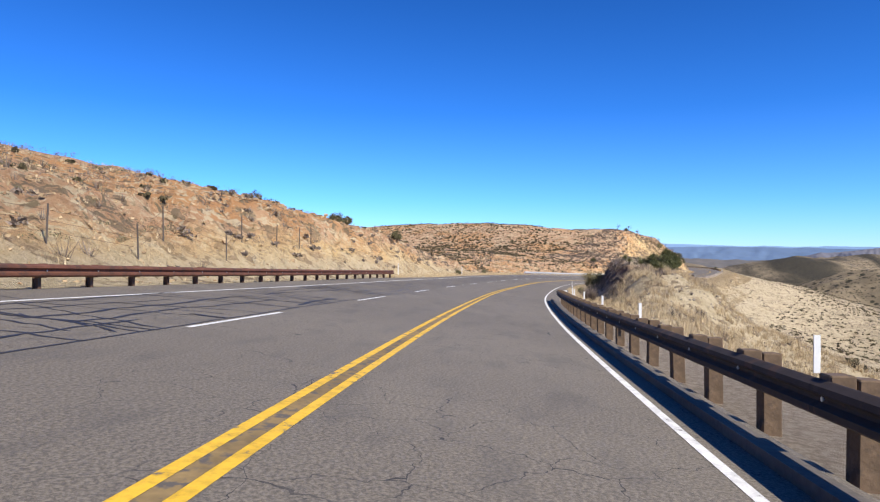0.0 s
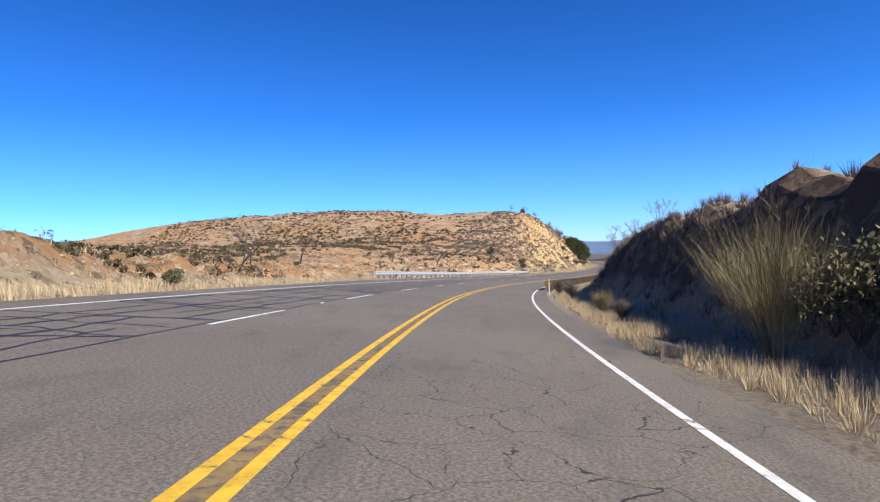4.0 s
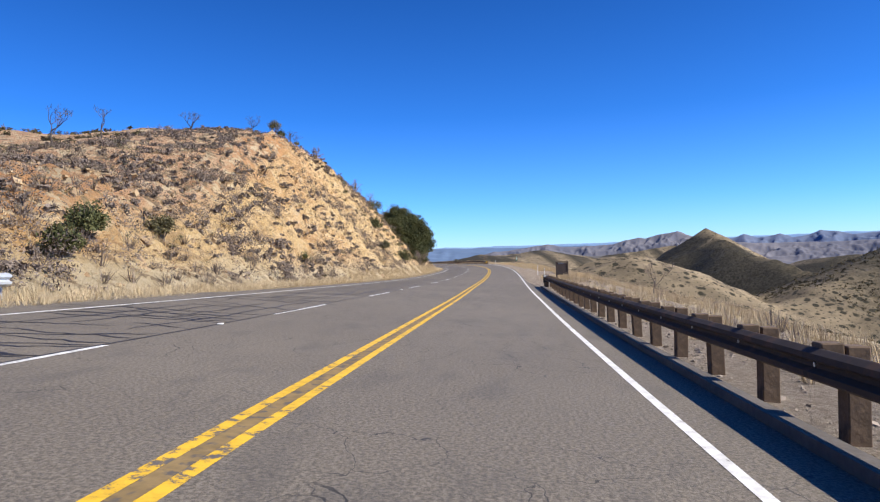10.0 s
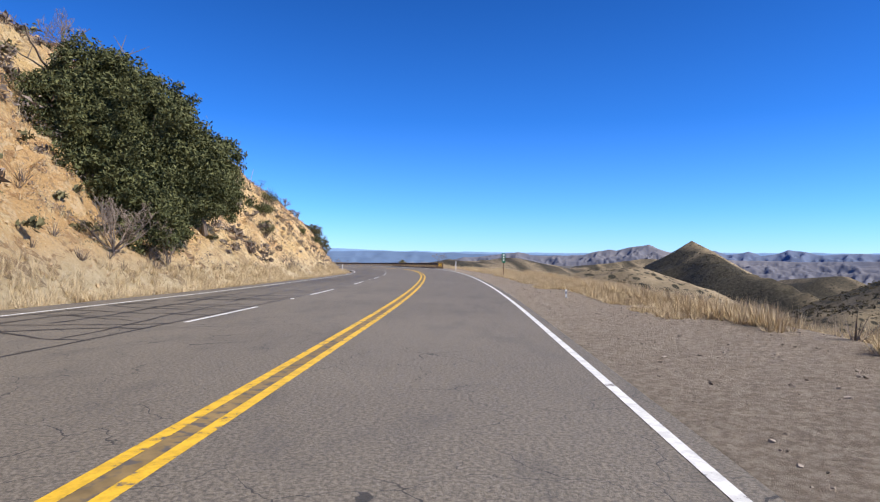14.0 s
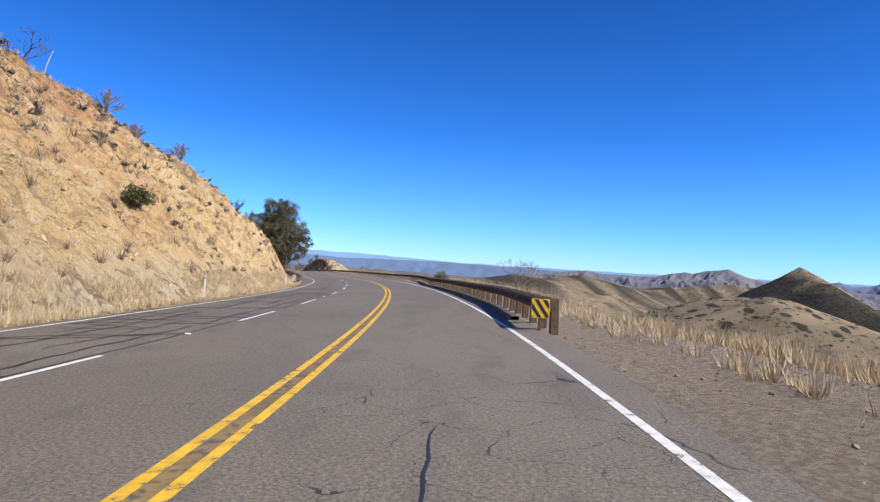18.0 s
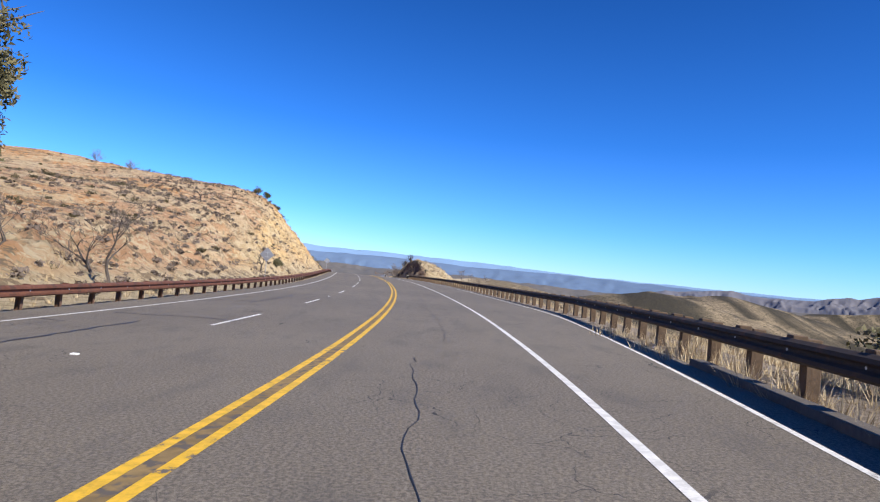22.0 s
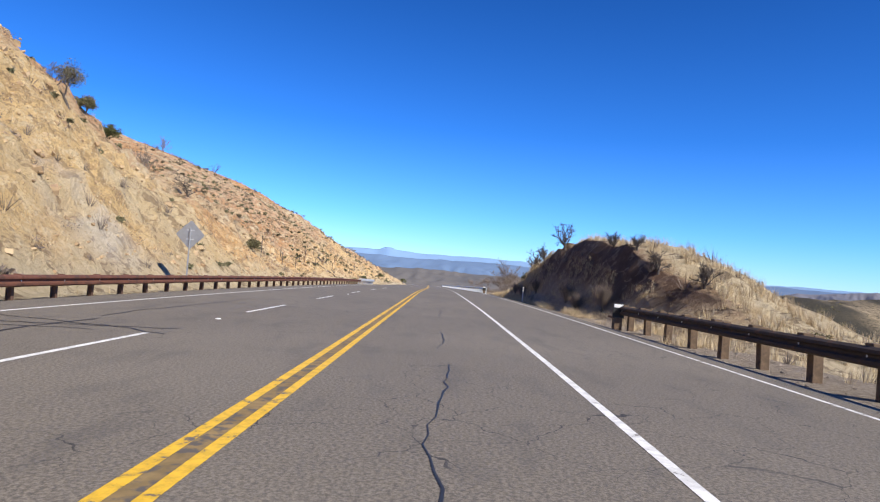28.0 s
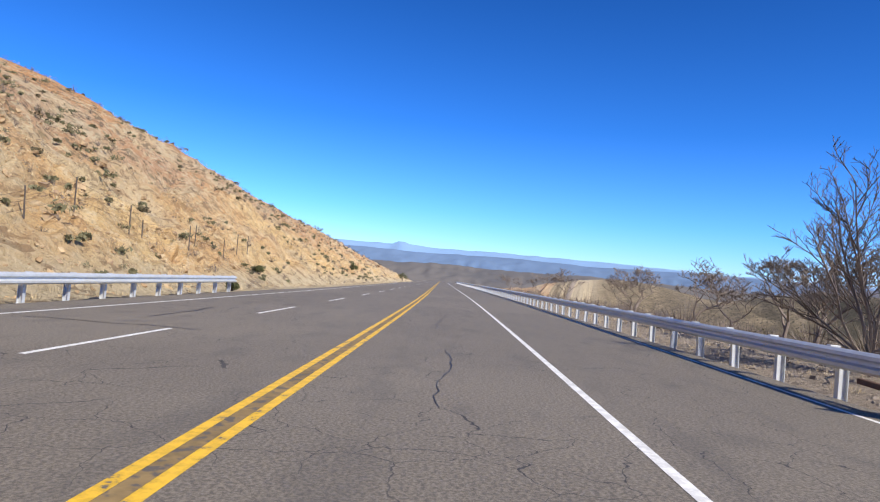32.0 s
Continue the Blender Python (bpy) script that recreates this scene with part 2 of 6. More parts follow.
def land(s, d):
    """Place of the ground at station s and d metres left of the yellow line, and masks: bare rock (below zero: painted
    bank shade), grass, gravel.
    """
    s, d = np.broadcast_arrays(np.asarray(s, float), np.asarray(d, float))
    sc = s.clip(S[0], S[-1])
    x1, y1, z1 = road(sc, d)
    over = s - sc
    x1, y1 = x1 + over * bdir[0], y1 + over * bdir[1]
    along = np.interp(sc, S, (RX - base0[0]) * bdir[0] + (RY - base0[1]) * bdir[1]) + over
    w = ease((np.abs(d) - 70) / 500)
    x = x1 * (1 - w) + (base0[0] + along * bdir[0] + d * bnor[0]) * w
    y = y1 * (1 - w) + (base0[1] + along * bdir[1] + d * bnor[1]) * w
    u = np.interp(sc, S, U)
    L, R = np.array(LEFT), np.array(RIGHT)
    foot, m1, h1, m2, top = (np.interp(u, L[:, 0], L[:, k]) for k in range(1, 6))
    foot = foot + (fbm(s / 9, d * 0 + 3, 3) - .5) * 1.2
    q = (d - foot).clip(0)
    big, mid, small = fbm(x / 60, y / 60), fbm(x / 9, y / 9 + 40), fbm(x / 2.2, y / 2.2 + 9, 3)
    cut = m1 * q
    crest = h1 * (0.8 + 0.4 * fbm(s / 22, s * 0 + 8, 3))
    room = (top - crest).clip(1)
    upper = crest + np.where(q > crest / m1, room * (1 - np.exp(-m2 * (q - crest / m1).clip(0) / room)), m2 * (q - crest / m1))
    soft = 0.7
    left = (-soft * np.log(np.exp(-cut.clip(0, 60) / soft) + np.exp(-upper.clip(-9, 60) / soft))).clip(0)
    left *= 1 - ease((d - 70) / 260) * 0.6
    rough = ease((d - foot) / 4)
    left = left + rough * ((fbm(x / .8, y / .8 + 2, 3, True) - .6) * .42 * (1 - ease((d - 16) / 12)) + (fbm(s / 2.2 + d / 4, d / .9, 4, True) - .6) * 1.5 * (cut < upper + .6) + (mid - .5) * 1.6 + (small - .5) * .55 * (1 - ease((d - 30) / 20)) + (big - .5) * 5 * ease((d - foot) / 40) + (fbm(x / 5, y / 5 + 3, 4, True) - .6) * 2.0 * (cut < upper) + (fbm(s / 1.3, d / 2.6 + 21, 3, True) - .62) * .8 * (cut < upper) * ease((fbm(s / 11, d / 7, 3) - .46) / .1))
    edge, fall, hill, crestd, deep = (np.interp(u, R[:, 0], R[:, k]) for k in range(1, 6))
    p = (-d - edge).clip(0)
    span = crestd - edge
    bankz = hill * ease(p / span) * (1 - ease((-d - crestd - 1.0) / np.interp(u, [0, 2.2, 2.8, 3.6, 20, 40], [6, 6, 8, 14, 14, 14])))
    drop = deep * (1 - np.exp(-(p - (span + 4) * ease(hill / 2)).clip(0) * fall / deep))
    right = bankz + ease(bankz / 1.2) * ((fbm(x / 3.1, y / 3.1 + 7, 4, True) - .55) * 1.3) - drop + ease(p / 3) * ((mid - .5) * 1.1 + (small - .5) * .4) + (big - .5) * 10 * ease((p - 30) / 80)
    right = right + .8 * np.exp(-((s - at_u(12.52)) / 7) ** 2 - ((d + 7.4) / 2.0) ** 2)
    right = right + (fbm(x / 110, y / 110, 5, True) - .72) * 20 * ease((p - 60) / 160) - 34 * ease((p - 40) / 220)
    z = z1 - 0.10 + np.where(d > 0, left, right) + (small - .5) * .12 * ((d > 9) | (d < -4.6))
    # the wide valley, and the hills that stand in it
    far = np.hypot(x - 120, y - 320)
    z = z - ease((far - 450) / 3300) * np.where(d > 0, 120, 105) - ease((s - 900) / 900) * 55
    for hx, hy, hi, lo, hr, pw in HILLS:
        r = np.hypot(x - hx, y - hy) * (1 + (fbm(x / 120 + hx, y / 120) - .5) * .45)
        bump = lo + (hi - lo) * np.exp(-(r / hr) ** pw) - (1 - fbm(x / 28, y / 28, 4, True)) * 14 * ease(r / hr)
        z = np.where((d < -60) | (s > 900), np.maximum(z, bump), z)
    for slope, top_r, crest_line in RIDGES:
        best = np.full(np.shape(z), -999.0)
        for (ax_, ay_, az_), (bx_, by_, bz_) in zip(crest_line, crest_line[1:]):
            lx, ly = bx_ - ax_, by_ - ay_
            f_ = (((x - ax_) * lx + (y - ay_) * ly) / (lx * lx + ly * ly)).clip(0, 1)
            r = np.hypot(x - ax_ - lx * f_, y - ay_ - ly * f_)
            best = np.maximum(best, az_ + (bz_ - az_) * f_ - slope * (np.sqrt(r * r + top_r ** 2) - top_r) * (.72 + .56 * fbm(x / 70 + ax_, y / 70, 4, True)))
        best = best + (fbm(x / 16, y / 16, 4, True) - .6) * 5
        z = np.where((d < -60) | (s > 900), np.maximum(z, best), z)
    rock = ease((cut - upper + 1.0) / -1.5) * ease((d - foot + .4) / 1.5) 
    rock = np.maximum(rock, ease((m1 - 1.25) / .4) * ease((d - foot + .4) / 1.5) * (1 - ease((q - 5) / 4)))
    grass = np.where(d > 0, ease((d - LEFT_EDGE - .7) / .5) * (1 - ease((d - foot - .3) / np.interp(m1, [.9, 1.4], [2.5, .8]))), ease((-d - edge + .8) / 1.5) * (1 - ease((p - 25) / 60)) * (1 - rock))
    patch = ease((fbm(x / 5.5, y / 5.5 + 11, 4) - .50) / .10) * ease((u - 22) / 2) * (d > foot) * .6
    grass = np.maximum(grass, patch)
    # painted shade: the road-facing side of the right bank, below its crest
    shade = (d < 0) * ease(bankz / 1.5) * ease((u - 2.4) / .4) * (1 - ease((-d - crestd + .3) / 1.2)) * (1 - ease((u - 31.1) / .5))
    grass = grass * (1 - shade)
    gravel = (d < 0) * (1 - ease((-d - edge) / 1.5))
    sward = (d < 0) * ease((-d - 5.4) / .7) * np.exp(-((u - 12.95) / .55) ** 2) * ease((fbm(x / 2.5, y / 2.5 + 5, 3) - .40) / .1)
    gravel, grass = gravel * (1 - sward), np.maximum(grass, sward)
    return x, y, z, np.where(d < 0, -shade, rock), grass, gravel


# ---- materials
def material(name, colour, rough=0.85, metal=0.0, bump=0.0, scale=8.0, vary=0.25, spots=None, detail=6.0, coords="Object", second=None):
    """A procedural surface: two scales of colour variation, wear spots and relief."""
    m = bpy.data.materials.new(name)
    m.use_nodes = True
    nt = m.node_tree
    n, l = nt.nodes, nt.links
    b = n["Principled BSDF"]
    b.inputs["Roughness"].default_value, b.inputs["Metallic"].default_value = rough, metal
    tc = n.new("ShaderNodeTexCoord")
    fine, wide = n.new("ShaderNodeTexNoise"), n.new("ShaderNodeTexNoise")
    fine.inputs["Scale"].default_value, fine.inputs["Detail"].default_value = scale, detail
    wide.inputs["Scale"].default_value, wide.inputs["Detail"].default_value = scale / 9, 4
    for k in (fine, wide):
        l.new(tc.outputs[coords], k.inputs["Vector"])
    ramp = n.new("ShaderNodeValToRGB")
    c = Vector(colour)
    ramp.color_ramp.elements[0].position, ramp.color_ramp.elements[1].position = 0.3, 0.7
    ramp.color_ramp.elements[0].color = (*(c * (1 - vary)), 1)
    ramp.color_ramp.elements[1].color = (*(Vector(second) if second else c * (1 + vary)), 1)
    mix = n.new("ShaderNodeMath")
    mix.operation = "MULTIPLY_ADD"
    mix.inputs[1].default_value = 0.5
    half = n.new("ShaderNodeMath")
    half.operation = "MULTIPLY"
    half.inputs[1].default_value = 0.5
    l.new(wide.outputs[0], half.inputs[0])
    l.new(fine.outputs[0], mix.inputs[0])
    l.new(half.outputs[0], mix.inputs[2])
    l.new(mix.outputs[0], ramp.inputs[0])
    out = ramp.outputs[0]
    if spots:
        sp = n.new("ShaderNodeTexNoise")
        sp.inputs["Scale"].default_value, sp.inputs["Detail"].default_value = spots[1], 8
        l.new(tc.outputs[coords], sp.inputs["Vector"])
        r2 = n.new("ShaderNodeValToRGB")
        r2.color_ramp.elements[0].position, r2.color_ramp.elements[1].position = spots[2], spots[2] + 0.08
        l.new(sp.outputs[0], r2.inputs[0])
        mx = n.new("ShaderNodeMixRGB")
        mx.inputs["Color2"].default_value = (*spots[0], 1)
        l.new(r2.outputs[0], mx.inputs["Fac"])
        l.new(out, mx.inputs["Color1"])
        out = mx.outputs[0]
    l.new(out, b.inputs["Base Color"])
    if bump:
        bp = n.new("ShaderNodeBump")
        bp.inputs["Strength"].default_value, bp.inputs["Distance"].default_value = 1.0, bump
        l.new(fine.outputs[0], bp.inputs["Height"])
        l.new(bp.outputs[0], b.inputs["Normal"])
    return m


def leafy(name, colour, second, rough=0.75):
    """Foliage and twigs: the tint changes from leaf to leaf."""
    m = bpy.data.materials.new(name)
    m.use_nodes = True
    n, l = m.node_tree.nodes, m.node_tree.links
    g, r = n.new("ShaderNodeNewGeometry"), n.new("ShaderNodeValToRGB")
    r.color_ramp.elements[0].color, r.color_ramp.elements[1].color = (*colour, 1), (*second, 1)
    l.new(g.outputs["Random Per Island"], r.inputs[0])
    b = n["Principled BSDF"]
    l.new(r.outputs[0], b.inputs["Base Color"])
    b.inputs["Roughness"].default_value = rough
    b.inputs["Specular IOR Level"].default_value = 0.2
    return m


def node(nt, kind, **inputs):
    k = nt.nodes.new(kind)
    for key, v in inputs.items():
        k.inputs[key.replace("_", " ")].default_value = v
    return k


def mixed(nt, fac, a, b):
    m = nt.nodes.new("ShaderNodeMixRGB")
    for sock, v in (("Fac", fac), ("Color1", a), ("Color2", b)):
        if isinstance(v, (tuple, float, int)):
            m.inputs[sock].default_value = v if not isinstance(v, tuple) else (*v, 1)
        else:
            nt.links.new(v, m.inputs[sock])
    return m.outputs[0]


def ramped(nt, value, a, b):
    r = nt.nodes.new("ShaderNodeMapRange")
    r.interpolation_type = "SMOOTHSTEP"
    r.inputs["From Min"].default_value, r.inputs["From Max"].default_value = a, b
    nt.links.new(value, r.inputs["Value"])
    return r.outputs[0]


def ground_material():
    m = bpy.data.materials.new("desert_ground")
    m.use_nodes = True
    nt = m.node_tree
    l = nt.links
    b = nt.nodes["Principled BSDF"]
    b.inputs["Roughness"].default_value = 0.95
    b.inputs["Specular IOR Level"].default_value = 0.15
    tc = nt.nodes.new("ShaderNodeTexCoord")

    def noise_at(scale, detail=6.0, rough=0.6):
        k = node(nt, "ShaderNodeTexNoise", Scale=scale, Detail=detail, Roughness=rough)
        l.new(tc.outputs["Object"], k.inputs["Vector"])
        return k.outputs[0]
    fine, mid, wide = noise_at(1.7, 10, .7), noise_at(.35, 8, .65), noise_at(.06, 6)
    attr = {}
    for key in ("rock", "bank", "grass", "gravel"):
        a = nt.nodes.new("ShaderNodeAttribute")
        a.attribute_name = key
        attr[key] = a.outputs["Fac"]
    soil = mixed(nt, ramped(nt, mid, .35, .65), (.41, .235, .13), (.51, .325, .19))
    soil = mixed(nt, ramped(nt, fine, .47, .66), soil, (.58, .43, .275))
    soil = mixed(nt, ramped(nt, wide, .47, .58), soil, (.49, .265, .12))
    # low dry scrub that covers the slopes, in patches
    scrub = mixed(nt, ramped(nt, fine, .4, .6), (.20, .155, .095), (.34, .26, .155))
    soil = mixed(nt, ramped(nt, mid, .58, .65), soil, scrub)
    farm = nt.nodes.new("ShaderNodeAttribute")
    farm.attribute_name = "far"
    dots = node(nt, "ShaderNodeTexVoronoi", Scale=.17)
    l.new(tc.outputs["Object"], dots.inputs["Vector"])
    dots2 = node(nt, "ShaderNodeTexVoronoi", Scale=.42)
    l.new(tc.outputs["Object"], dots2.inputs["Vector"])
    # grassy flanks of the far hills, and a dark colour for their western sides
    west_face = nt.nodes.new("ShaderNodeAttribute")
    west_face.attribute_name = "scrub"
    dry = mixed(nt, ramped(nt, wide, .4, .6), (.20, .158, .102), (.31, .245, .155))
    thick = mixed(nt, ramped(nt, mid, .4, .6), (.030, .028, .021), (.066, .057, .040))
    dry = mixed(nt, west_face.outputs["Fac"], dry, thick)
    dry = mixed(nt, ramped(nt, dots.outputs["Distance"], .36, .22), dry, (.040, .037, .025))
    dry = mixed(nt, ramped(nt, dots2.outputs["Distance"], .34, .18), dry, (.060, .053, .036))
    crag = noise_at(.8, 14, .78)
    chip = noise_at(3.2, 10, .75)
    stone = mixed(nt, ramped(nt, mid, .3, .7), (.58, .395, .175), (.66, .485, .245))
    stone = mixed(nt, ramped(nt, wide, .46, .56), stone, (.54, .30, .13))
    stone = mixed(nt, ramped(nt, crag, .52, .62), stone, (.68, .55, .34))
    stone = mixed(nt, ramped(nt, chip, .56, .66), stone, (.36, .25, .155))
    warp = nt.nodes.new("ShaderNodeVectorMath")
    warp.operation = "MULTIPLY_ADD"
    warp.inputs[1].default_value = (1.6, 1.6, 1.6)
    wob = node(nt, "ShaderNodeTexNoise", Scale=.7, Detail=6.0)
    l.new(tc.outputs["Object"], wob.inputs["Vector"])
    l.new(wob.outputs["Color"], warp.inputs[0])
    l.new(tc.outputs["Object"], warp.inputs[2])
    # low spots of the relief painted darker, like shaded crevices
    stone = mixed(nt, ramped(nt, crag, .45, .38), stone, (.30, .20, .115))
    tilt = nt.nodes.new("ShaderNodeMapping")
    tilt.inputs["Rotation"].default_value = (.5, .3, .4)
    tilt.inputs["Scale"].default_value = (.7, 1.0, 1.7)
    l.new(warp.outputs[0], tilt.inputs["Vector"])
    tone = None
    for scale, share in ((.75, .40), (1.9, .36), (4.6, .24)):
        cell = node(nt, "ShaderNodeTexVoronoi", Scale=scale)
        l.new(tilt.outputs[0], cell.inputs["Vector"])
        one = nt.nodes.new("ShaderNodeSeparateXYZ")
        l.new(cell.outputs["Color"], one.inputs[0])
        k = nt.nodes.new("ShaderNodeMath")
        k.operation = "MULTIPLY_ADD"
        k.inputs[1].default_value = share
        l.new(one.outputs[0], k.inputs[0])
        if tone:
            l.new(tone, k.inputs[2])
        else:
            k.inputs[2].default_value = 0.0
        tone = k.outputs[0]
    # random block tones, spread wider to mimic the shading of relief
    blocks = mixed(nt, ramped(nt, tone, .44, .28), (.62, .43, .20), (.27, .178, .095))
    blocks = mixed(nt, ramped(nt, tone, .58, .80), blocks, (.73, .595, .365))
    stone = mixed(nt, .56, stone, blocks)
    speck = noise_at(8.5, 5, .75)
    stone = mixed(nt, ramped(nt, speck, .54, .62), stone, (.38, .255, .145))
    stone = mixed(nt, ramped(nt, speck, .42, .36), stone, (.68, .54, .355))
    white = nt.nodes.new("ShaderNodeAttribute")
    white.attribute_name = "quartz"
    stone = mixed(nt, white.outputs["Fac"], stone, mixed(nt, ramped(nt, chip, .4, .6), (.72, .68, .62), (.52, .46, .40)))
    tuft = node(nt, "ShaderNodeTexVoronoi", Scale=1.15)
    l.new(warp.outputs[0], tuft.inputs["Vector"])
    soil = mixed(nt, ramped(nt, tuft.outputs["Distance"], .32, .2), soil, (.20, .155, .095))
    soil = mixed(nt, ramped(nt, tone, .37, .24), soil, (.21, .155, .10))
    soil = mixed(nt, ramped(nt, tone, .62, .76), soil, (.56, .45, .29))
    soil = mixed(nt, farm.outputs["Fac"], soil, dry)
    pale = mixed(nt, ramped(nt, fine, .35, .65), (.46, .37, .23), (.60, .50, .33))
    pale = mixed(nt, ramped(nt, tone, .42, .26), pale, (.27, .205, .13))
    grit = mixed(nt, ramped(nt, noise_at(9, 4, .8), .4, .6), (.285, .230, .174), (.44, .366, .282))
    # reddish bank soil, darkened so that its colour carries the bank's shade
    shaded_dirt = mixed(nt, ramped(nt, mid, .35, .65), (.10, .062, .042), (.17, .105, .07))
    shaded_dirt = mixed(nt, ramped(nt, tone, .56, .74), shaded_dirt, (.27, .185, .12))
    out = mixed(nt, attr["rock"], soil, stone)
    out = mixed(nt, attr["bank"], out, shaded_dirt)
    out = mixed(nt, attr["grass"], out, pale)
    out = mixed(nt, attr["gravel"], out, grit)
    l.new(out, b.inputs["Base Color"])
    sub = nt.nodes.new("ShaderNodeMath")
    sub.operation = "MULTIPLY_ADD"
    sub.inputs[1].default_value = 0.4
    l.new(chip, sub.inputs[0])
    lump = nt.nodes.new("ShaderNodeMath")
    lump.operation = "MULTIPLY_ADD"
    lump.inputs[1].default_value = 0.55
    l.new(tone, lump.inputs[0])
    l.new(crag, lump.inputs[2])
    l.new(lump.outputs[0], sub.inputs[2])
    bp = node(nt, "ShaderNodeBump", Strength=1.0, Distance=0.3)
    l.new(sub.outputs[0], bp.inputs["Height"])
    l.new(bp.outputs[0], b.inputs["Normal"])
    return m


def asphalt_material():
    m = bpy.data.materials.new("cracked_asphalt")
    m.use_nodes = True
    nt = m.node_tree
    l = nt.links
    b = nt.nodes["Principled BSDF"]
    b.inputs["Roughness"].default_value = 0.8
    uv = nt.nodes.new("ShaderNodeUVMap")
    sep = nt.nodes.new("ShaderNodeSeparateXYZ")
    l.new(uv.outputs[0], sep.inputs[0])
    mp = nt.nodes.new("ShaderNodeMapping")
    mp.inputs["Scale"].default_value = (0.35, 1.0, 1.0)
    l.new(uv.outputs[0], mp.inputs["Vector"])

    def noise_at(scale, detail=5.0, rough=.6, stretched=False):
        k = node(nt, "ShaderNodeTexNoise", Scale=scale, Detail=detail, Roughness=rough)
        l.new(mp.outputs[0] if stretched else uv.outputs[0], k.inputs["Vector"])
        return k
    grain, patch, streak = noise_at(28, 4, .8), noise_at(.12, 5), noise_at(1.4, 4, .6, True)
    col = mixed(nt, ramped(nt, grain.outputs[0], .38, .64), (.086, .073, .057), (.222, .190, .145))
    col = mixed(nt, ramped(nt, patch.outputs[0], .4, .65), col, mixed(nt, ramped(nt, grain.outputs[0], .38, .64), (.110, .094, .072), (.246, .211, .161)))
    fac = nt.nodes.new("ShaderNodeMath")
    fac.operation = "MULTIPLY"
    fac.inputs[1].default_value = 0.4
    l.new(ramped(nt, streak.outputs[0], .5, .7), fac.inputs[0])
    col = mixed(nt, fac.outputs[0], col, (.075, .068, .06))
    # fine cracks
    warp = noise_at(.9, 4)
    addv = nt.nodes.new("ShaderNodeVectorMath")
    addv.operation = "MULTIPLY_ADD"
    addv.inputs[1].default_value = (0.9, 0.9, 0)
    l.new(warp.outputs["Color"], addv.inputs[0])
    l.new(uv.outputs[0], addv.inputs[2])
    vor = node(nt, "ShaderNodeTexVoronoi", Scale=1.1)
    vor.feature = "DISTANCE_TO_EDGE"
    l.new(addv.outputs[0], vor.inputs["Vector"])
    crack = nt.nodes.new("ShaderNodeMath")
    crack.operation = "LESS_THAN"
    crack.inputs[1].default_value = 0.0045
    l.new(vor.outputs["Distance"], crack.inputs[0])
    some = nt.nodes.new("ShaderNodeMath")
    some.operation = "MULTIPLY"
    l.new(crack.outputs[0], some.inputs[0])
    l.new(ramped(nt, noise_at(.25, 3).outputs[0], .42, .55), some.inputs[1])
    col = mixed(nt, some.outputs[0], col, (.03, .028, .026))
    l.new(col, b.inputs["Base Color"])
    bp = node(nt, "ShaderNodeBump", Strength=0.6, Distance=0.012)
    l.new(grain.outputs[0], bp.inputs["Height"])
    l.new(bp.outputs[0], b.inputs["Normal"])
    return m


def paint_material(name, colour, wear):
    """Road paint, chipped so that the asphalt shows through."""
    m = bpy.data.materials.new(name)
    m.use_nodes = True
    nt = m.node_tree
    tc = nt.nodes.new("ShaderNodeTexCoord")
    a, c = node(nt, "ShaderNodeTexNoise", Scale=6.0, Detail=8.0, Roughness=.7), node(nt, "ShaderNodeTexNoise", Scale=.5, Detail=3.0)
    for k in (a, c):
        nt.links.new(tc.outputs["Object"], k.inputs["Vector"])
    mul = nt.nodes.new("ShaderNodeMath")
    mul.operation = "MULTIPLY_ADD"
    mul.inputs[1].default_value = 0.35
    nt.links.new(c.outputs[0], mul.inputs[0])
    nt.links.new(a.outputs[0], mul.inputs[2])
    worn = ramped(nt, mul.outputs[0], wear, wear + .06)
    dark = tuple(v * .75 for v in colour)
    col = mixed(nt, ramped(nt, a.outputs[0], .4, .6), colour, dark)
    col = mixed(nt, worn, col, (.12, .105, .09))
    b = nt.nodes["Principled BSDF"]
    nt.links.new(col, b.inputs["Base Color"])
    b.inputs["Roughness"].default_value = 0.65
    return m


GROUND, ASPHALT = ground_material(), asphalt_material()
YELLOW, WHITE = paint_material("yellow_paint", (.78, .47, .03), .76), paint_material("white_paint", (.78, .77, .73), .80)
TAR = material("crack_seal", (.022, .021, .021), .55, scale=5, vary=.3)
RUST = material("weathered_steel", (.16, .065, .04), .75, .35, .004, 7, .4, ((.10, .05, .035), 3.0, .55))
BROWN = material("brown_steel", (.050, .034, .026), .85, .1, .003, 7, .35, ((.09, .05, .03), 3.0, .58))
ZINC = material("galvanised_steel", (.60, .62, .63), .5, .4, .002, 5, .15)
TIMBER = material("weathered_timber", (.13, .085, .05), .9, 0, .01, 14, .4, ((.07, .05, .035), 5, .55))
STEEL_POST = material("rusty_post", (.15, .085, .055), .8, .3, .003, 9, .4)
CURB = material("asphalt_curb", (.11, .095, .08), .9, 0, .01, 12, .3)
WHITE_PLASTIC = material("white_plastic", (.78, .78, .75), .5, scale=20, vary=.08)
SIGN_BACK = material("dull_aluminium", (.42, .43, .44), .5, .7, scale=6, vary=.12)
SIGN_YELLOW = material("sign_yellow", (.75, .45, .02), .5, scale=6, vary=.08)
BLACK = material("black_sheeting", (.02, .02, .02), .5, scale=8, vary=.1)
GREEN_SIGN = material("sign_green", (.01, .16, .08), .5, scale=6, vary=.08)
SIGN_WOOD = material("dark_stained_wood", (.05, .035, .03), .8, 0, .004, 10, .35)
BARK = material("grey_bark", (.13, .10, .08), .95, 0, .01, 12, .35)
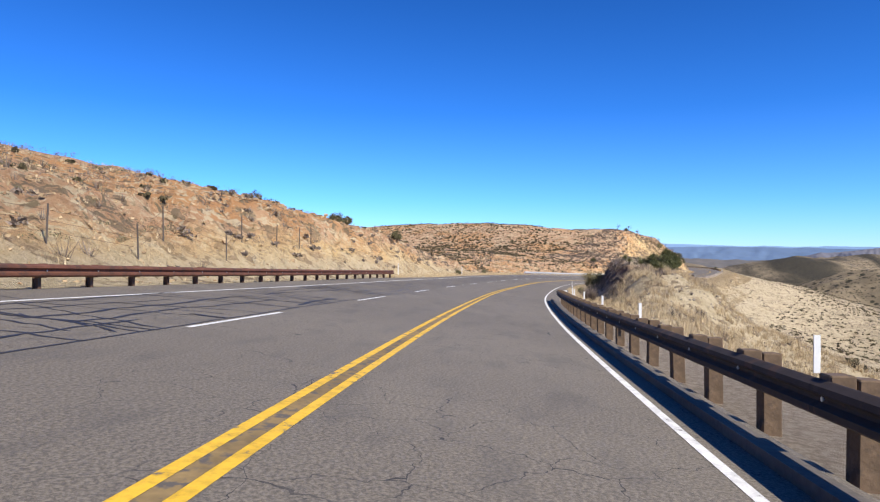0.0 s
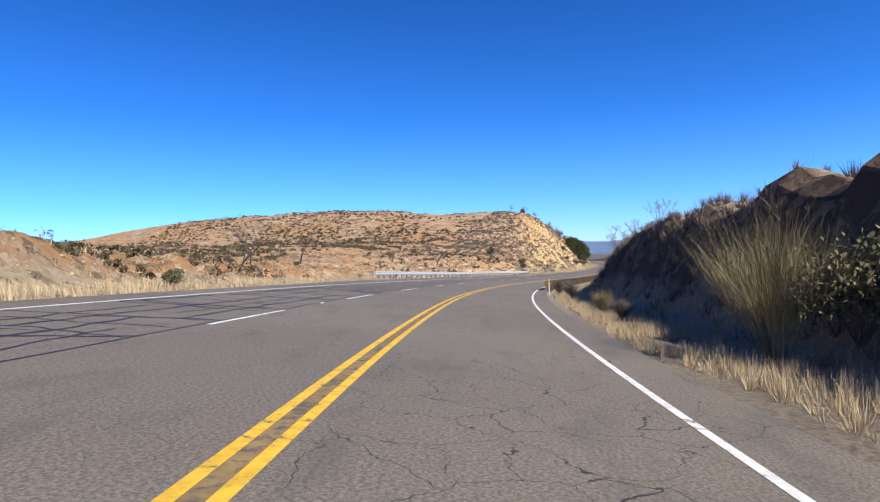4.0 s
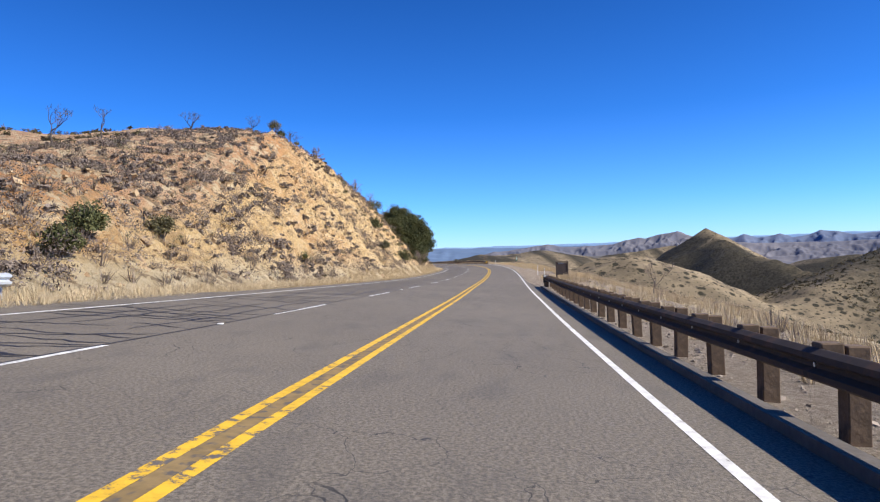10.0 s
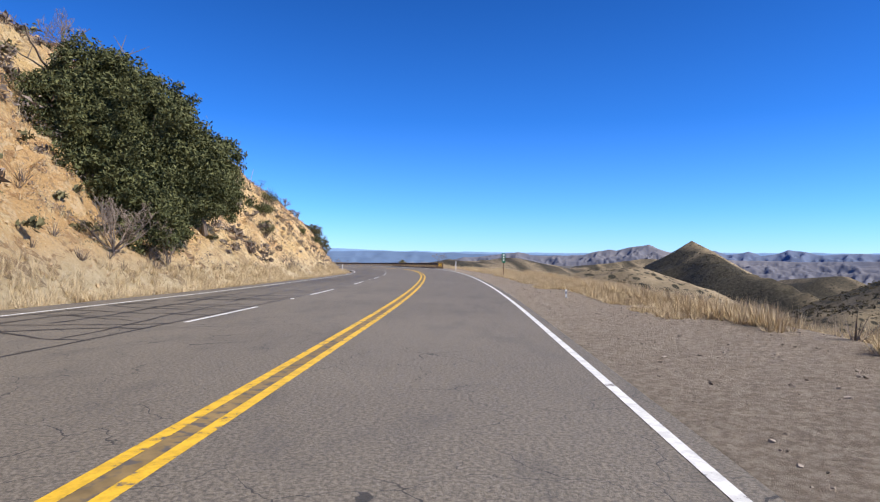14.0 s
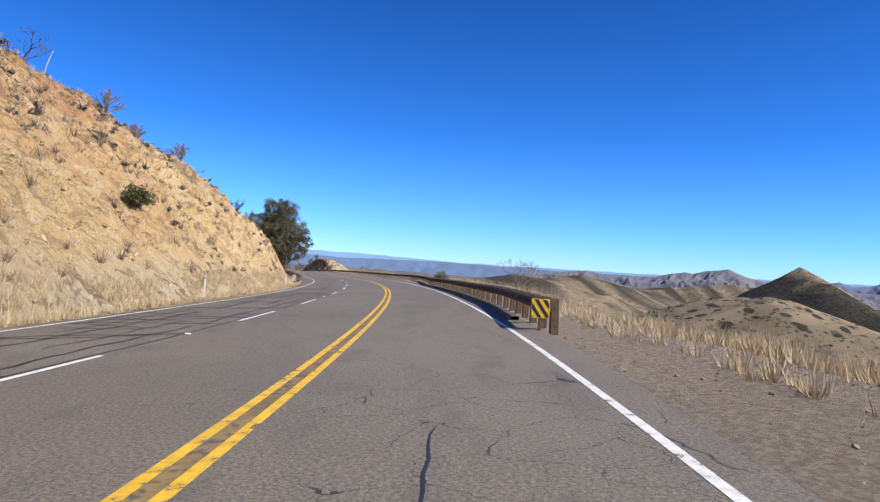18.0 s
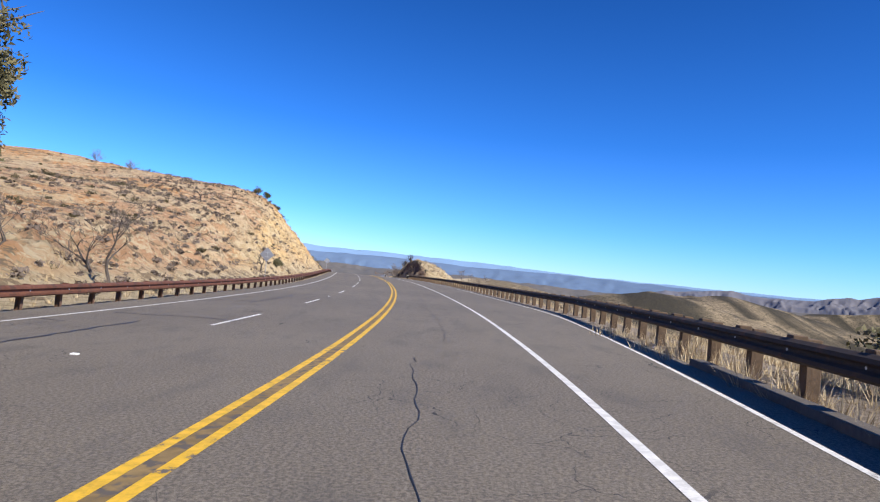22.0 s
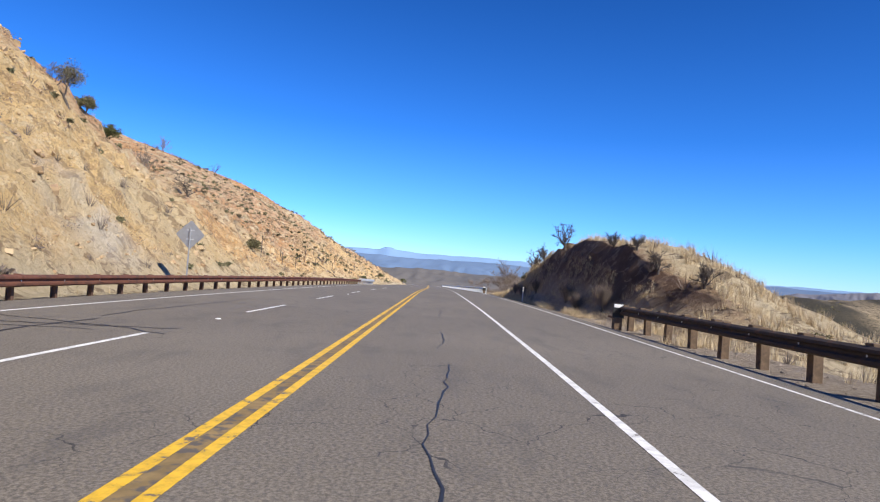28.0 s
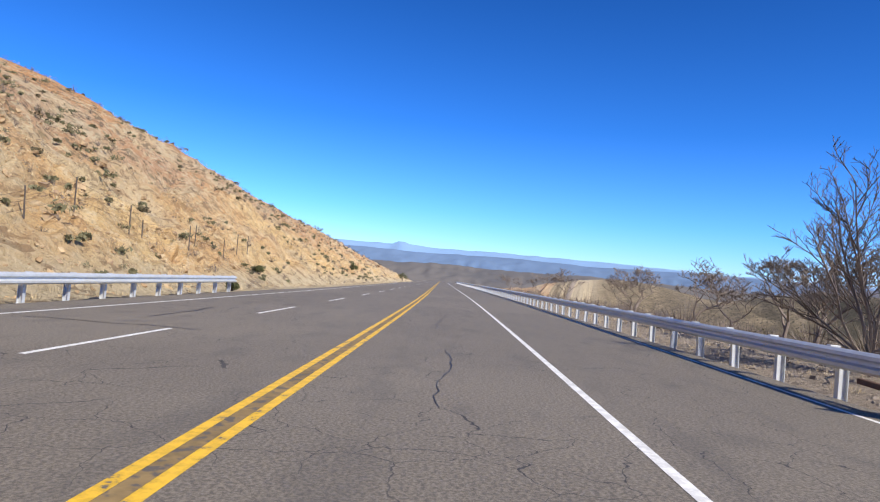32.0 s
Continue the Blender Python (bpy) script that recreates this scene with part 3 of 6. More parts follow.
DEADWOOD = material("dead_wood", (.085, .07, .06), .95, 0, .006, 12, .3)
# blue distance haze is put into the base colours of the far ranges
BACKDROP = material("hazed_range", (.115, .128, .178), 1.0, scale=.012, vary=.2, second=(.205, .192, .20))
BLUE_HAZE = material("blue_haze_range", (.105, .15, .25), 1.0, scale=.008, vary=.2, second=(.16, .19, .27))
FAR_HAZE = material("farthest_haze_range", (.185, .30, .47), 1.0, scale=.003, vary=.10)
VALLEY_HAZE = material("valley_haze_range", (.115, .18, .29), 1.0, scale=.004, vary=.18)
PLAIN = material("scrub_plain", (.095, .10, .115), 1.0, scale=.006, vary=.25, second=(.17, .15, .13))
OAK_LEAF = leafy("oak_leaves", (.042, .052, .021), (.135, .138, .056))
OLIVE_LEAF = leafy("olive_leaves", (.07, .068, .034), (.20, .175, .088))
SAGE = leafy("sage_leaves", (.10, .10, .055), (.20, .18, .10))
TWIG = leafy("grey_twigs", (.125, .10, .084), (.27, .215, .172))
BROOM = leafy("broom_stems", (.15, .13, .06), (.36, .30, .16))
STRAW = leafy("dry_grass", (.40, .30, .175), (.68, .555, .355), .9)
YUCCA_LEAF = leafy("yucca_leaves", (.11, .12, .05), (.22, .21, .10))


def obj(name, verts, faces, mat, parent=None, label="", smooth=False):
    me = bpy.data.meshes.new(name)
    me.from_pydata([tuple(map(float, v)) for v in verts] if not isinstance(verts, np.ndarray) else verts.tolist(), [], faces if isinstance(faces, list) else faces.tolist())
    if mat:
        me.materials.append(mat)
    if smooth:
        me.shade_smooth()
    ob = new(name, me)
    if parent:
        ob.parent = parent
    if label:
        ob["label"] = label
    return ob


def grid_faces(n, m):
    i, j = np.meshgrid(np.arange(n - 1), np.arange(m - 1), indexing="ij")
    a = (i * m + j).ravel()
    return np.stack([a, a + m, a + m + 1, a + 1], 1)


# ---- ground: one sheet from the verge to the horizon
gs = np.r_[-4300, -3000, -2000, -1300, -800, -500, -320, -220, -160, np.arange(-120, -20, 5.0), np.arange(-20, 660, .86), np.arange(660, 720, 2.5), np.arange(720, 1000, 5.0), 1020, 1060, 1120, 1200, np.arange(1300, 2000, 60), np.arange(2100, 3000, 120), 3300, 3700, 4200]
outer = np.r_[np.arange(60, 120, 5.0), np.arange(120, 300, 9), np.arange(300, 1200, 16), np.arange(1200, 2000, 80), 2200, 2500, 2900, 3400, 4000]
inner = np.r_[0, 3, 4.2, 5, 6, 6.8, 7.5, 8.2]
gd = np.r_[-outer[::-1], -np.r_[inner[1:], np.arange(8.8, 18, .6), np.arange(18, 34, 1.2), np.arange(34, 60, 2.0)][::-1], inner, np.arange(8.8, 22, .42), np.arange(22, 36, .7), np.arange(36, 60, 1.6), outer]

SS, DD = np.meshgrid(gs, gd, indexing="ij")
gx, gy, gz, rock, grass, gravel = land(SS, DD)
ground = obj("ground", np.stack([gx.ravel(), gy.ravel(), gz.ravel()], 1), grid_faces(len(gs), len(gd)), GROUND, smooth=True)
P3 = np.stack([gx, gy, gz], 2)
even = np.stack([np.apply_along_axis(glide, 0, P3[..., k], 20) for k in range(3)], 2)
across, along_ = np.gradient(even, axis=1), np.gradient(even, axis=0)
nrm = np.cross(across, along_)
nrm = nrm / np.linalg.norm(nrm, axis=2)[..., None] * np.sign(nrm[..., 2:])
nrm = (np.roll(nrm, 1, 0) + nrm + np.roll(nrm, -1, 0) + np.roll(nrm, 1, 1) + np.roll(nrm, -1, 1)) / 5
# mask for the dark colour and oak scrub: sides facing west, broken by noise
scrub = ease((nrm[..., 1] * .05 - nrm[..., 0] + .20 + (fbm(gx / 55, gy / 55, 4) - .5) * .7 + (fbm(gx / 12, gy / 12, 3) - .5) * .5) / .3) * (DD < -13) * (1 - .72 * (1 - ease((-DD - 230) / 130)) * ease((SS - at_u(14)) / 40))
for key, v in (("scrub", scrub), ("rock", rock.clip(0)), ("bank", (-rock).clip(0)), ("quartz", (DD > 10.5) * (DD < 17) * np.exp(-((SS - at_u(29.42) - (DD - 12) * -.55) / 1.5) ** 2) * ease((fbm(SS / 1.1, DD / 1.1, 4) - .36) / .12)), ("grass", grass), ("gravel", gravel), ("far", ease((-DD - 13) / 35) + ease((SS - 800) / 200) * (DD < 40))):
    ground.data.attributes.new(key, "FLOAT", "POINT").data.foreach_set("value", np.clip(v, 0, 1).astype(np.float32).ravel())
facet = (np.abs(rock) > .35)[:-1, :-1].ravel()
ground.data.polygons.foreach_set("use_smooth", ~facet)
tagged(ground, "tan desert hillside with dry grass and ochre rock cuts", "ground", kind="structure")


def ribbon(name, s0, s1, d0, d1, h, mat, thick=0.0, step_=1.0, parent=None, label=""):
    """A strip along the road between two distances from the yellow line, either numbers or functions of the station."""
    s = np.r_[np.arange(s0, s1, step_), s1]
    a = d0(s) if callable(d0) else np.full(len(s), float(d0))
    b = d1(s) if callable(d1) else np.full(len(s), float(d1))
    cols = [road(s, a, h - thick), road(s, a, h), road(s, b, h), road(s, b, h - thick)] if thick else [road(s, a, h), road(s, b, h)]
    v = np.stack([np.stack(c, 1) for c in cols], 1).reshape(-1, 3)
    ob = obj(name, v, grid_faces(len(s), len(cols)), mat, parent, label)
    uv = ob.data.uv_layers.new(name="UVMap")
    ss = np.repeat(s, len(cols))
    dd = np.stack([a, a, b, b] if thick else [a, b], 1).ravel()
    idx = np.empty(len(ob.data.loops), int)
    ob.data.loops.foreach_get("vertex_index", idx)
    uv.data.foreach_set("uv", np.stack([ss[idx], dd[idx]], 1).astype(np.float32).ravel())
    return ob


u2s = lambda us: np.interp(us, U, S)
LEFT_PAVED = [(-10, 8.8), (2.4, 8.8), (3.2, 8.2), (5.5, 8.4), (6.8, 9.6), (10.7, 9.6), (11.4, 8.3), (17.5, 8.1), (18.2, 7.6), (21.2, 7.7), (21.8, 8.7), (34, 8.7), (35, 8.2), (70, 8.2)]
RIGHT_PAVED = [(-10, -4.5), (2.3, -4.5), (3, -4.7), (6.3, -4.4), (7, -4.4), (12.3, -4.4), (12.8, -3.8), (17.6, -3.8), (19, -4.4), (21.5, -4.5), (23.4, -7.6), (33, -7.6), (70, -7.6)]
left_paved = lambda s: glide(knots(LEFT_PAVED, np.interp(s, S, U)), 4)
right_paved = lambda s: glide(knots(RIGHT_PAVED, np.interp(s, S, U)), 4)
asphalt = ribbon("road", S[0] + 1, S[-1] - 2, left_paved, right_paved, 0.0, ASPHALT, 0.25)
tagged(asphalt, "grey cracked asphalt mountain road with four lane marks", "road", kind="structure")
for off in (0.13, -0.13):
    y = ribbon("yellow_line", S[0] + 2, S[-1] - 3, off + .055, off - .055, 0.004, YELLOW)
    tagged(y, "worn solid yellow centre line on the asphalt", "road marking", "double yellow line", "structure")
for dd_, lab in ((LEFT_EDGE, "thin white edge line along the shoulder"), (RIGHT_EDGE, "white edge line of the driving lane")):
    w = ribbon("white_edge_line", S[0] + 2, S[-1] - 3, dd_ + .055, dd_ - .055, 0.004, WHITE)
    tagged(w, lab, "road marking", kind="structure")
outer = ribbon("white_edge_line", u2s(22.0), S[-1] - 3, lambda s: right_paved(s) + .62, lambda s: right_paved(s) + .54, 0.004, WHITE)
tagged(outer, "thin white line at the outer edge of the wide shoulder", "road marking", kind="structure")
for k in range(-12, 78):
    s0 = float(knots(DASH_ENDS, k)) - 4.4
    lane_d = LANE + .25 * ease((s0 - 545) / 30)
    dash = ribbon("lane_dash", s0, s0 + 4.4, lane_d + .055, lane_d - .055, 0.004, WHITE)
    tagged(dash, "worn white lane dash on grey asphalt", "road marking", "lane dashes", "structure")
seam = ribbon("tar_seam", u2s(-3), u2s(21), lambda s: 3.35 + .25 * fbm(s / 14, s * 0 + 4, 3) + .06 * fbm(s / 1.5, s * 0, 2), lambda s: 3.30 + .25 * fbm(s / 14, s * 0 + 4, 3) + .06 * fbm(s / 1.5, s * 0, 2), 0.005, TAR, step_=.5)
tagged(seam, "black sealed crack running beside the lane dashes", "crack seal", kind="structure")

# ---- sealed cracks and the worn strip between the yellow lines
RUMBLE = material("worn_centre", (.22, .15, .06), .85, scale=9, vary=.45, spots=((.10, .085, .07), 7, .52))
tagged(ribbon("worn_centre_strip", S[0] + 2, S[-1] - 3, .072, -.072, 0.003, RUMBLE), "worn brownish strip between the yellow lines", "road marking", kind="structure")


def crack_net(name, s0, s1, d0, d1, gap, long_at, seed, label, thick=1.0):
    rnd = random.Random(seed)
    v, f = [], []

    def line(pts, w):
        s_ = np.array([p[0] for p in pts])
        d_ = np.array([p[1] for p in pts])
        ts, td = np.gradient(s_), np.gradient(d_)
        ln = np.hypot(ts, td) + 1e-9
        wid = np.array([w * rnd.uniform(.55, 1.3) for _ in pts])
        wid[[0, -1]] *= .3
        for sg in (1, -1):
            ribs.append(np.stack(road(s_ - sg * td / ln * wid / 2, d_ + sg * ts / ln * wid / 2, .0055), 1))
        a, b = ribs[-2], ribs[-1]
        n = len(v)
        for p, q in zip(a, b):
            v.extend((tuple(p), tuple(q)))
        for k in range(len(pts) - 1):
            f.append([n + 2 * k, n + 2 * k + 1, n + 2 * k + 3, n + 2 * k + 2])
    ribs = []
    s = s0
    while s < s1:
        a, b = sorted((rnd.uniform(d0, d1), rnd.uniform(d0, d1)))
        if rnd.random() < .6:
            a = d0
        if rnd.random() < .6:
            b = d1
        if b - a > .5:
            n = max(4, int((b - a) / .22))
            drift, x, pts = rnd.uniform(-.5, .5), s, []
            for k in range(n + 1):
                x += rnd.uniform(-.13, .13) + drift * (b - a) / n
                pts.append((x, a + (b - a) * k / n))
            line(pts, thick * rnd.uniform(.035, .075))
        s += rnd.expovariate(1 / gap)
    for d in long_at:
        s = s0 + rnd.uniform(0, 6)
        while s < s1:
            ln = rnd.uniform(2.5, 12)
            pts, y = [], d + rnd.uniform(-.25, .25)
            for x in np.arange(s, min(s + ln, s1), .35):
                y += rnd.uniform(-.07, .07) + (d - y) * .05
                pts.append((x, y))
            if len(pts) > 4:
                line(pts, thick * rnd.uniform(.04, .08))
            s += ln + rnd.expovariate(1 / 4.0)
    ob = obj(name, v, f, TAR)
    return tagged(ob, label, "crack seal", kind="stuff")


crack_net("crack_seal", at_u(-3), at_u(20.8), 3.45, 7.1, .85, (4.1, 4.8, 5.6, 6.3, 6.9), 3, "web of black sealed cracks in the outer lane", 1.25)
crack_net("crack_seal", at_u(20.8), at_u(36), 3.0, 7.1, 6.5, (5.2,), 4, "scattered black sealed cracks across the grey lanes", 1.1)
crack_net("crack_seal", at_u(-3), at_u(20.8), 7.3, 8.3, 3.5, (), 5, "short black cracks in the paved shoulder")
crack_net("crack_seal", at_u(17), at_u(36), -2.9, -.6, 16, (-1.7,), 6, "thin dark cracks along the driving lane", .3)

# ---- distance: ridges round the horizon
def range_of(name, radius, a0, a1, low, profile, wild, mat, seed, label, n=320, relief=1.1):
    """A far ridge seen from the road; profile: bearing in degrees, height of the crest."""
    deg = np.linspace(a0, a1, n)
    a = np.radians(deg)
    prof = knots(sorted(profile), deg) + wild * (fbm(deg / 1.6 + seed, a * 0 + seed, 5, True) - .62)
    rings = []
    for q in np.linspace(0, 1, 34):
        bent = deg + 1.1 * (fbm(deg / 2.0 + seed, a * 0 + q * 3, 3) - .5)
        body = fbm(bent / 1.0 + seed + q * 1.2, a * 0 + q * 4.6 + seed, 5, True)
        z = low + (prof - low) * (q ** 1.15 + (body - .6) * relief * (q * (1 - q)) ** .7 * 1.1)
        rad = radius * (.91 + .09 * q)
        rings.append(np.stack([120 - np.sin(a) * rad, 320 + np.cos(a) * rad, z], 1))
    rings.append(rings[-1] * (1.02, 1.02, 1) - (0, 0, 60))
    ob = obj(name, np.stack(rings, 1).reshape(-1, 3), grid_faces(n, len(rings)), mat, smooth=True)
    return tagged(ob, label, "mountains", kind="structure")


range_of("backdrop", 3350, -170, -26, -110, [(-170, 20), (-100, 10), (-75, 0), (-66, -10), (-58, -20), (-53, -14), (-50.5, -4), (-49.5, 8), (-48.5, 22), (-47.6, 40), (-47, 58), (-46.2, 50), (-45.3, 42), (-44.4, 27), (-43.6, 30), (-42.9, 22), (-41.6, 4), (-39.3, -4), (-37.3, -4), (-35.9, 13), (-34.4, 3), (-32.3, -14), (-31, -18), (-29, -45), (-26, -100)], 7, BACKDROP, 3, "tan mountain range with painted violet haze beyond the canyon", 1500, 1.3)
range_of("backdrop", 3900, -172, -46, -120, [(-172, 40), (-100, 50), (-75, 34), (-66, 12), (-62, 24), (-59.6, 14), (-58.5, 32), (-57.4, 43), (-56.5, 18), (-55.5, 9), (-54.6, 34), (-53.8, 20), (-53, 12), (-52, 36), (-51.2, 14), (-49, 10), (-46, -60)], 7, BLUE_HAZE, 5, "jagged peaks in painted blue haze behind the canyon", 1100, 1.2)
range_of("backdrop", 4250, -175, 70, -130, [(-175, 60), (-60, 30), (-40, 18), (-30, 16), (-24, 18), (-17, 36), (-8, 44), (-2, 42), (-.3, 52), (.1, 66), (.9, 60), (1.3, 48), (30, 44), (70, 40)], 9, FAR_HAZE, 11, "far mesa in painted pale blue haze along the horizon", 500, .22)
range_of("backdrop", 3900, -60, 60, -130, [(-60, 2), (-44, -2), (-30, 6), (-22, 12), (-14, 3), (-8, 14), (-2, 8), (6, 16), (20, 6), (60, 8)], 10, VALLEY_HAZE, 21, "range in darker painted blue haze across the wide valley", 420, .5)
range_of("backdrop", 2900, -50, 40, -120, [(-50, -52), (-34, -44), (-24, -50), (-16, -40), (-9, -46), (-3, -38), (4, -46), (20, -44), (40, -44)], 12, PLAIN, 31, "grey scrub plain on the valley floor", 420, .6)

# ---- THINGS
def part(name, data, mat, parent=None, label="", m=None):
    """A mesh object from (verts, faces) or a shared mesh."""
    if isinstance(data, tuple):
        ob = obj(name, data[0], data[1], mat, parent, label)
    else:
        ob = new(name, data)
        ob.parent = parent
        if label:
            ob["label"] = label
    if m is not None:
        ob.matrix_basis = m
    return ob


def thing(name, place, label, category, group="", kind=""):
    e = new(name)
    e.empty_display_size = 0.2
    e.matrix_basis = place if isinstance(place, Matrix) else Matrix.Translation(place)
    return tagged(e, label, category, group, kind)


def mesh_of(name, data, mat, smooth=False):
    me = bpy.data.meshes.new(name)
    me.from_pydata([tuple(map(float, v)) for v in data[0]], [], [tuple(f) for f in data[1]])
    me.materials.append(mat)
    if smooth:
        me.shade_smooth()
    return me


def box(x, y, z, c=(0, 0, 0), bev=0.0):
    """A block with chamfered edges."""
    bm = bmesh.new()
    bmesh.ops.create_cube(bm, size=1)
    for v in bm.verts:
        v.co = Vector((v.co.x * x, v.co.y * y, v.co.z * z)) + Vector(c)
    if bev:
        bmesh.ops.bevel(bm, geom=bm.edges[:], offset=bev, segments=1, affect="EDGES")
    out = ([v.co[:] for v in bm.verts], [[v.index for v in f.verts] for f in bm.faces])
    bm.free()
    return out


def joined(*datas):
    v, f = [], []
    for a, b in datas:
        n = len(v)
        v += list(a)
        f += [[i + n for i in k] for k in b]
    return v, f


def tube(points, radii, sides=5):
    """A tapered tube along points."""
    v, f = [], []
    for k, (p, r) in enumerate(zip(points, radii)):
        p = Vector(p)
        ahead = (Vector(points[min(k + 1, len(points) - 1)]) - Vector(points[max(k - 1, 0)])).normalized()
        a = ahead.orthogonal().normalized()
        b = ahead.cross(a)
        for j in range(sides):
            t = 2 * math.pi * j / sides
            v.append(p + a * (math.cos(t) * r) + b * (math.sin(t) * r))
        if k:
            for j in range(sides):
                f.append([(k - 1) * sides + j, (k - 1) * sides + (j + 1) % sides, k * sides + (j + 1) % sides, k * sides + j])
    f.append(list(range(sides))[::-1])
    f.append([len(v) - sides + j for j in range(sides)])
    return v, f


def frame_at(s, d, h=0.0, on_land=False):
    """A pose on the ground: x along the road, y to its left, z up, tipped with the grade alone."""
    s = float(s)
    x, y, z = (float(v) for v in road(s, d, h))
    if on_land:
        q = land(np.array([s]), np.array([float(d)]))
        x, y, z = float(q[0][0]), float(q[1][0]), float(q[2][0]) + h
    a = float(np.interp(s, S, head))
    return Matrix.Translation((x, y, z)) @ Matrix.Rotation(a + math.pi / 2, 4, "Z")


def ground_z(s, d):
    return float(land(np.array([float(s)]), np.array([float(d)]))[2][0])


# ---- guard rails
WPROF = [(0.0, .155), (.012, .15), (.075, .112), (.08, .06), (.01, .025), (.004, 0), (.01, -.025), (.08, -.06), (.075, -.112), (.012, -.15), (0.0, -.155)]
BEAM = 3.81


def w_beam(length, mat):
    """A corrugated rail, facing -y, with its back closed so that it has thickness."""
    v, f = [], []
    n = len(WPROF)
    for x in (-length / 2, length / 2):
        v += [(x, -p, h) for p, h in WPROF] + [(x, -p + .008, h) for p, h in WPROF]
    m = 2 * n
    for k in range(n - 1):
        f += [[k, k + 1, m + k + 1, m + k], [n + k, m + n + k, m + n + k + 1, n + k + 1], [k, n + k, n + k + 1, k + 1], [m + k, m + k + 1, m + n + k + 1, m + n + k]]
    f += [[0, m, m + n, n], [n - 1, 2 * n - 1, m + 2 * n - 1, m + n - 1]]
    return mesh_of("beam", (v, f), mat)


BEAMS = {k: w_beam(BEAM + .16, k) for k in (RUST, BROWN, ZINC)}
TIMBER_POST = mesh_of("post", box(.2, .2, 1.25, (0, 0, .14), .012), TIMBER)
TIMBER_BLOCK = mesh_of("block", box(.2, .2, .36, (0, 0, 0), .012), TIMBER)
I_POST = {k: mesh_of("post", joined(box(.11, .012, 1.2, (0, -.07, .1)), box(.11, .012, 1.2, (0, .07, .1)), box(.012, .13, 1.2, (0, 0, .1))), k) for k in (STEEL_POST, ZINC)}
I_BLOCK = {k: mesh_of("block", box(.11, .16, .34, (0, 0, 0), .008), k) for k in (RUST, ZINC)}
BOLT = mesh_of("bolt", tube([(0, -.012, 0), (0, .004, 0)], [.022, .022], 6), ZINC)


def guard_rail(u0, u1, line, side, mat, timber, label, group, lift=0.0):
    """A rail from u0 to u1 along line(s); side +1 when the traffic is at its right (rail left of the road)."""
    s0, s1 = at_u(u0), at_u(u1)
    n = max(1, round((s1 - s0) / BEAM))
    rail = thing("guard_rail", frame_at(s0, float(line(s0))), label, "guard rail", group)
    inv = rail.matrix_basis.inverted()
    for k in range(n):
        a, b = s0 + (s1 - s0) * k / n, s0 + (s1 - s0) * (k + 1) / n
        A, B = (Vector([float(q) for q in road(t, float(line(t)), .60 + lift)]) for t in (a, b))
        # the back faces away from the traffic
        ax = (B - A).normalized()
        up = Vector((0, 0, 1))
        back = up.cross(ax).normalized() * side
        rot = Matrix((ax * side, back, (ax * side).cross(back))).transposed().to_4x4()
        stretch = Matrix.Diagonal(((B - A).length / BEAM, 1, 1, 1))
        part("beam", BEAMS[mat], None, rail, m=inv @ Matrix.Translation((A + B) / 2) @ rot @ stretch)
        for t in ((a, (a + b) / 2) if k < n - 1 else (a, (a + b) / 2, b)):
            P = Vector([float(q) for q in road(t, float(line(t)), lift)])
            wob = Matrix.Rotation(radians(random.uniform(-2, 2)), 4, "X")
            if timber:
                part("block", TIMBER_BLOCK, None, rail, m=inv @ Matrix.Translation(P + back * .11 + up * .62) @ rot)
                part("post", TIMBER_POST, None, rail, m=inv @ Matrix.Translation(P + back * .32) @ rot @ wob)
            else:
                part("block", I_BLOCK[ZINC if mat == ZINC else RUST], None, rail, m=inv @ Matrix.Translation(P + back * .10 + up * .60) @ rot)
                part("post", I_POST[ZINC if mat == ZINC else STEEL_POST], None, rail, m=inv @ Matrix.Translation(P + back * .26) @ rot @ wob)
            part("bolt", BOLT, None, rail, m=inv @ Matrix.Translation(P - back * .004 + up * .60) @ rot)
    return rail


at = lambda table: (lambda s: knots(table, np.interp(s, S, U)))
R_NEAR = at([(-10, -4.75), (6, -4.2), (6.9, -4.22), (8, -4.6), (9, -4.8), (13, -4.8), (18.8, -4.25), (19.4, -4.75), (21.5, -4.85), (23.5, -8.15), (31.5, -8.2), (32.4, -7.6), (60, -7.9)])
guard_rail(-4.5, 2.13, R_NEAR, -1, BROWN, True, "dark brown steel guard rail on squared timber posts", "roadside guard rails")
guard_rail(6.84, 12.3, R_NEAR, -1, BROWN, True, "dark brown steel guard rail on weathered timber posts above the canyon", "roadside guard rails")
guard_rail(18.84, 29.2, R_NEAR, -1, BROWN, True, "long brown guard rail curving along the outer shoulder", "roadside guard rails")
guard_rail(32.45, 48, R_NEAR, -1, ZINC, False, "bluish galvanised guard rail on steel posts", "roadside guard rails")
guard_rail(-4.5, 2.6, at([(-10, 9.0), (60, 9.0)]), 1, RUST, False, "rusty red-brown guard rail below the hillside", "roadside guard rails", -.2)
guard_rail(6.7, 10.75, at([(-10, 9.85), (60, 9.85)]), 1, ZINC, False, "bright galvanised guard rail facing the gully", "roadside guard rails", -.12)
guard_rail(21.9, 32.68, at([(-10, 8.9), (60, 8.9)]), 1, RUST, False, "long rusty red-brown guard rail under the rock cut", "roadside guard rails", -.14)
guard_rail(32.68, 33.75, at([(-10, 8.9), (60, 8.9)]), 1, ZINC, False, "short new galvanised section of guard rail", "roadside guard rails")
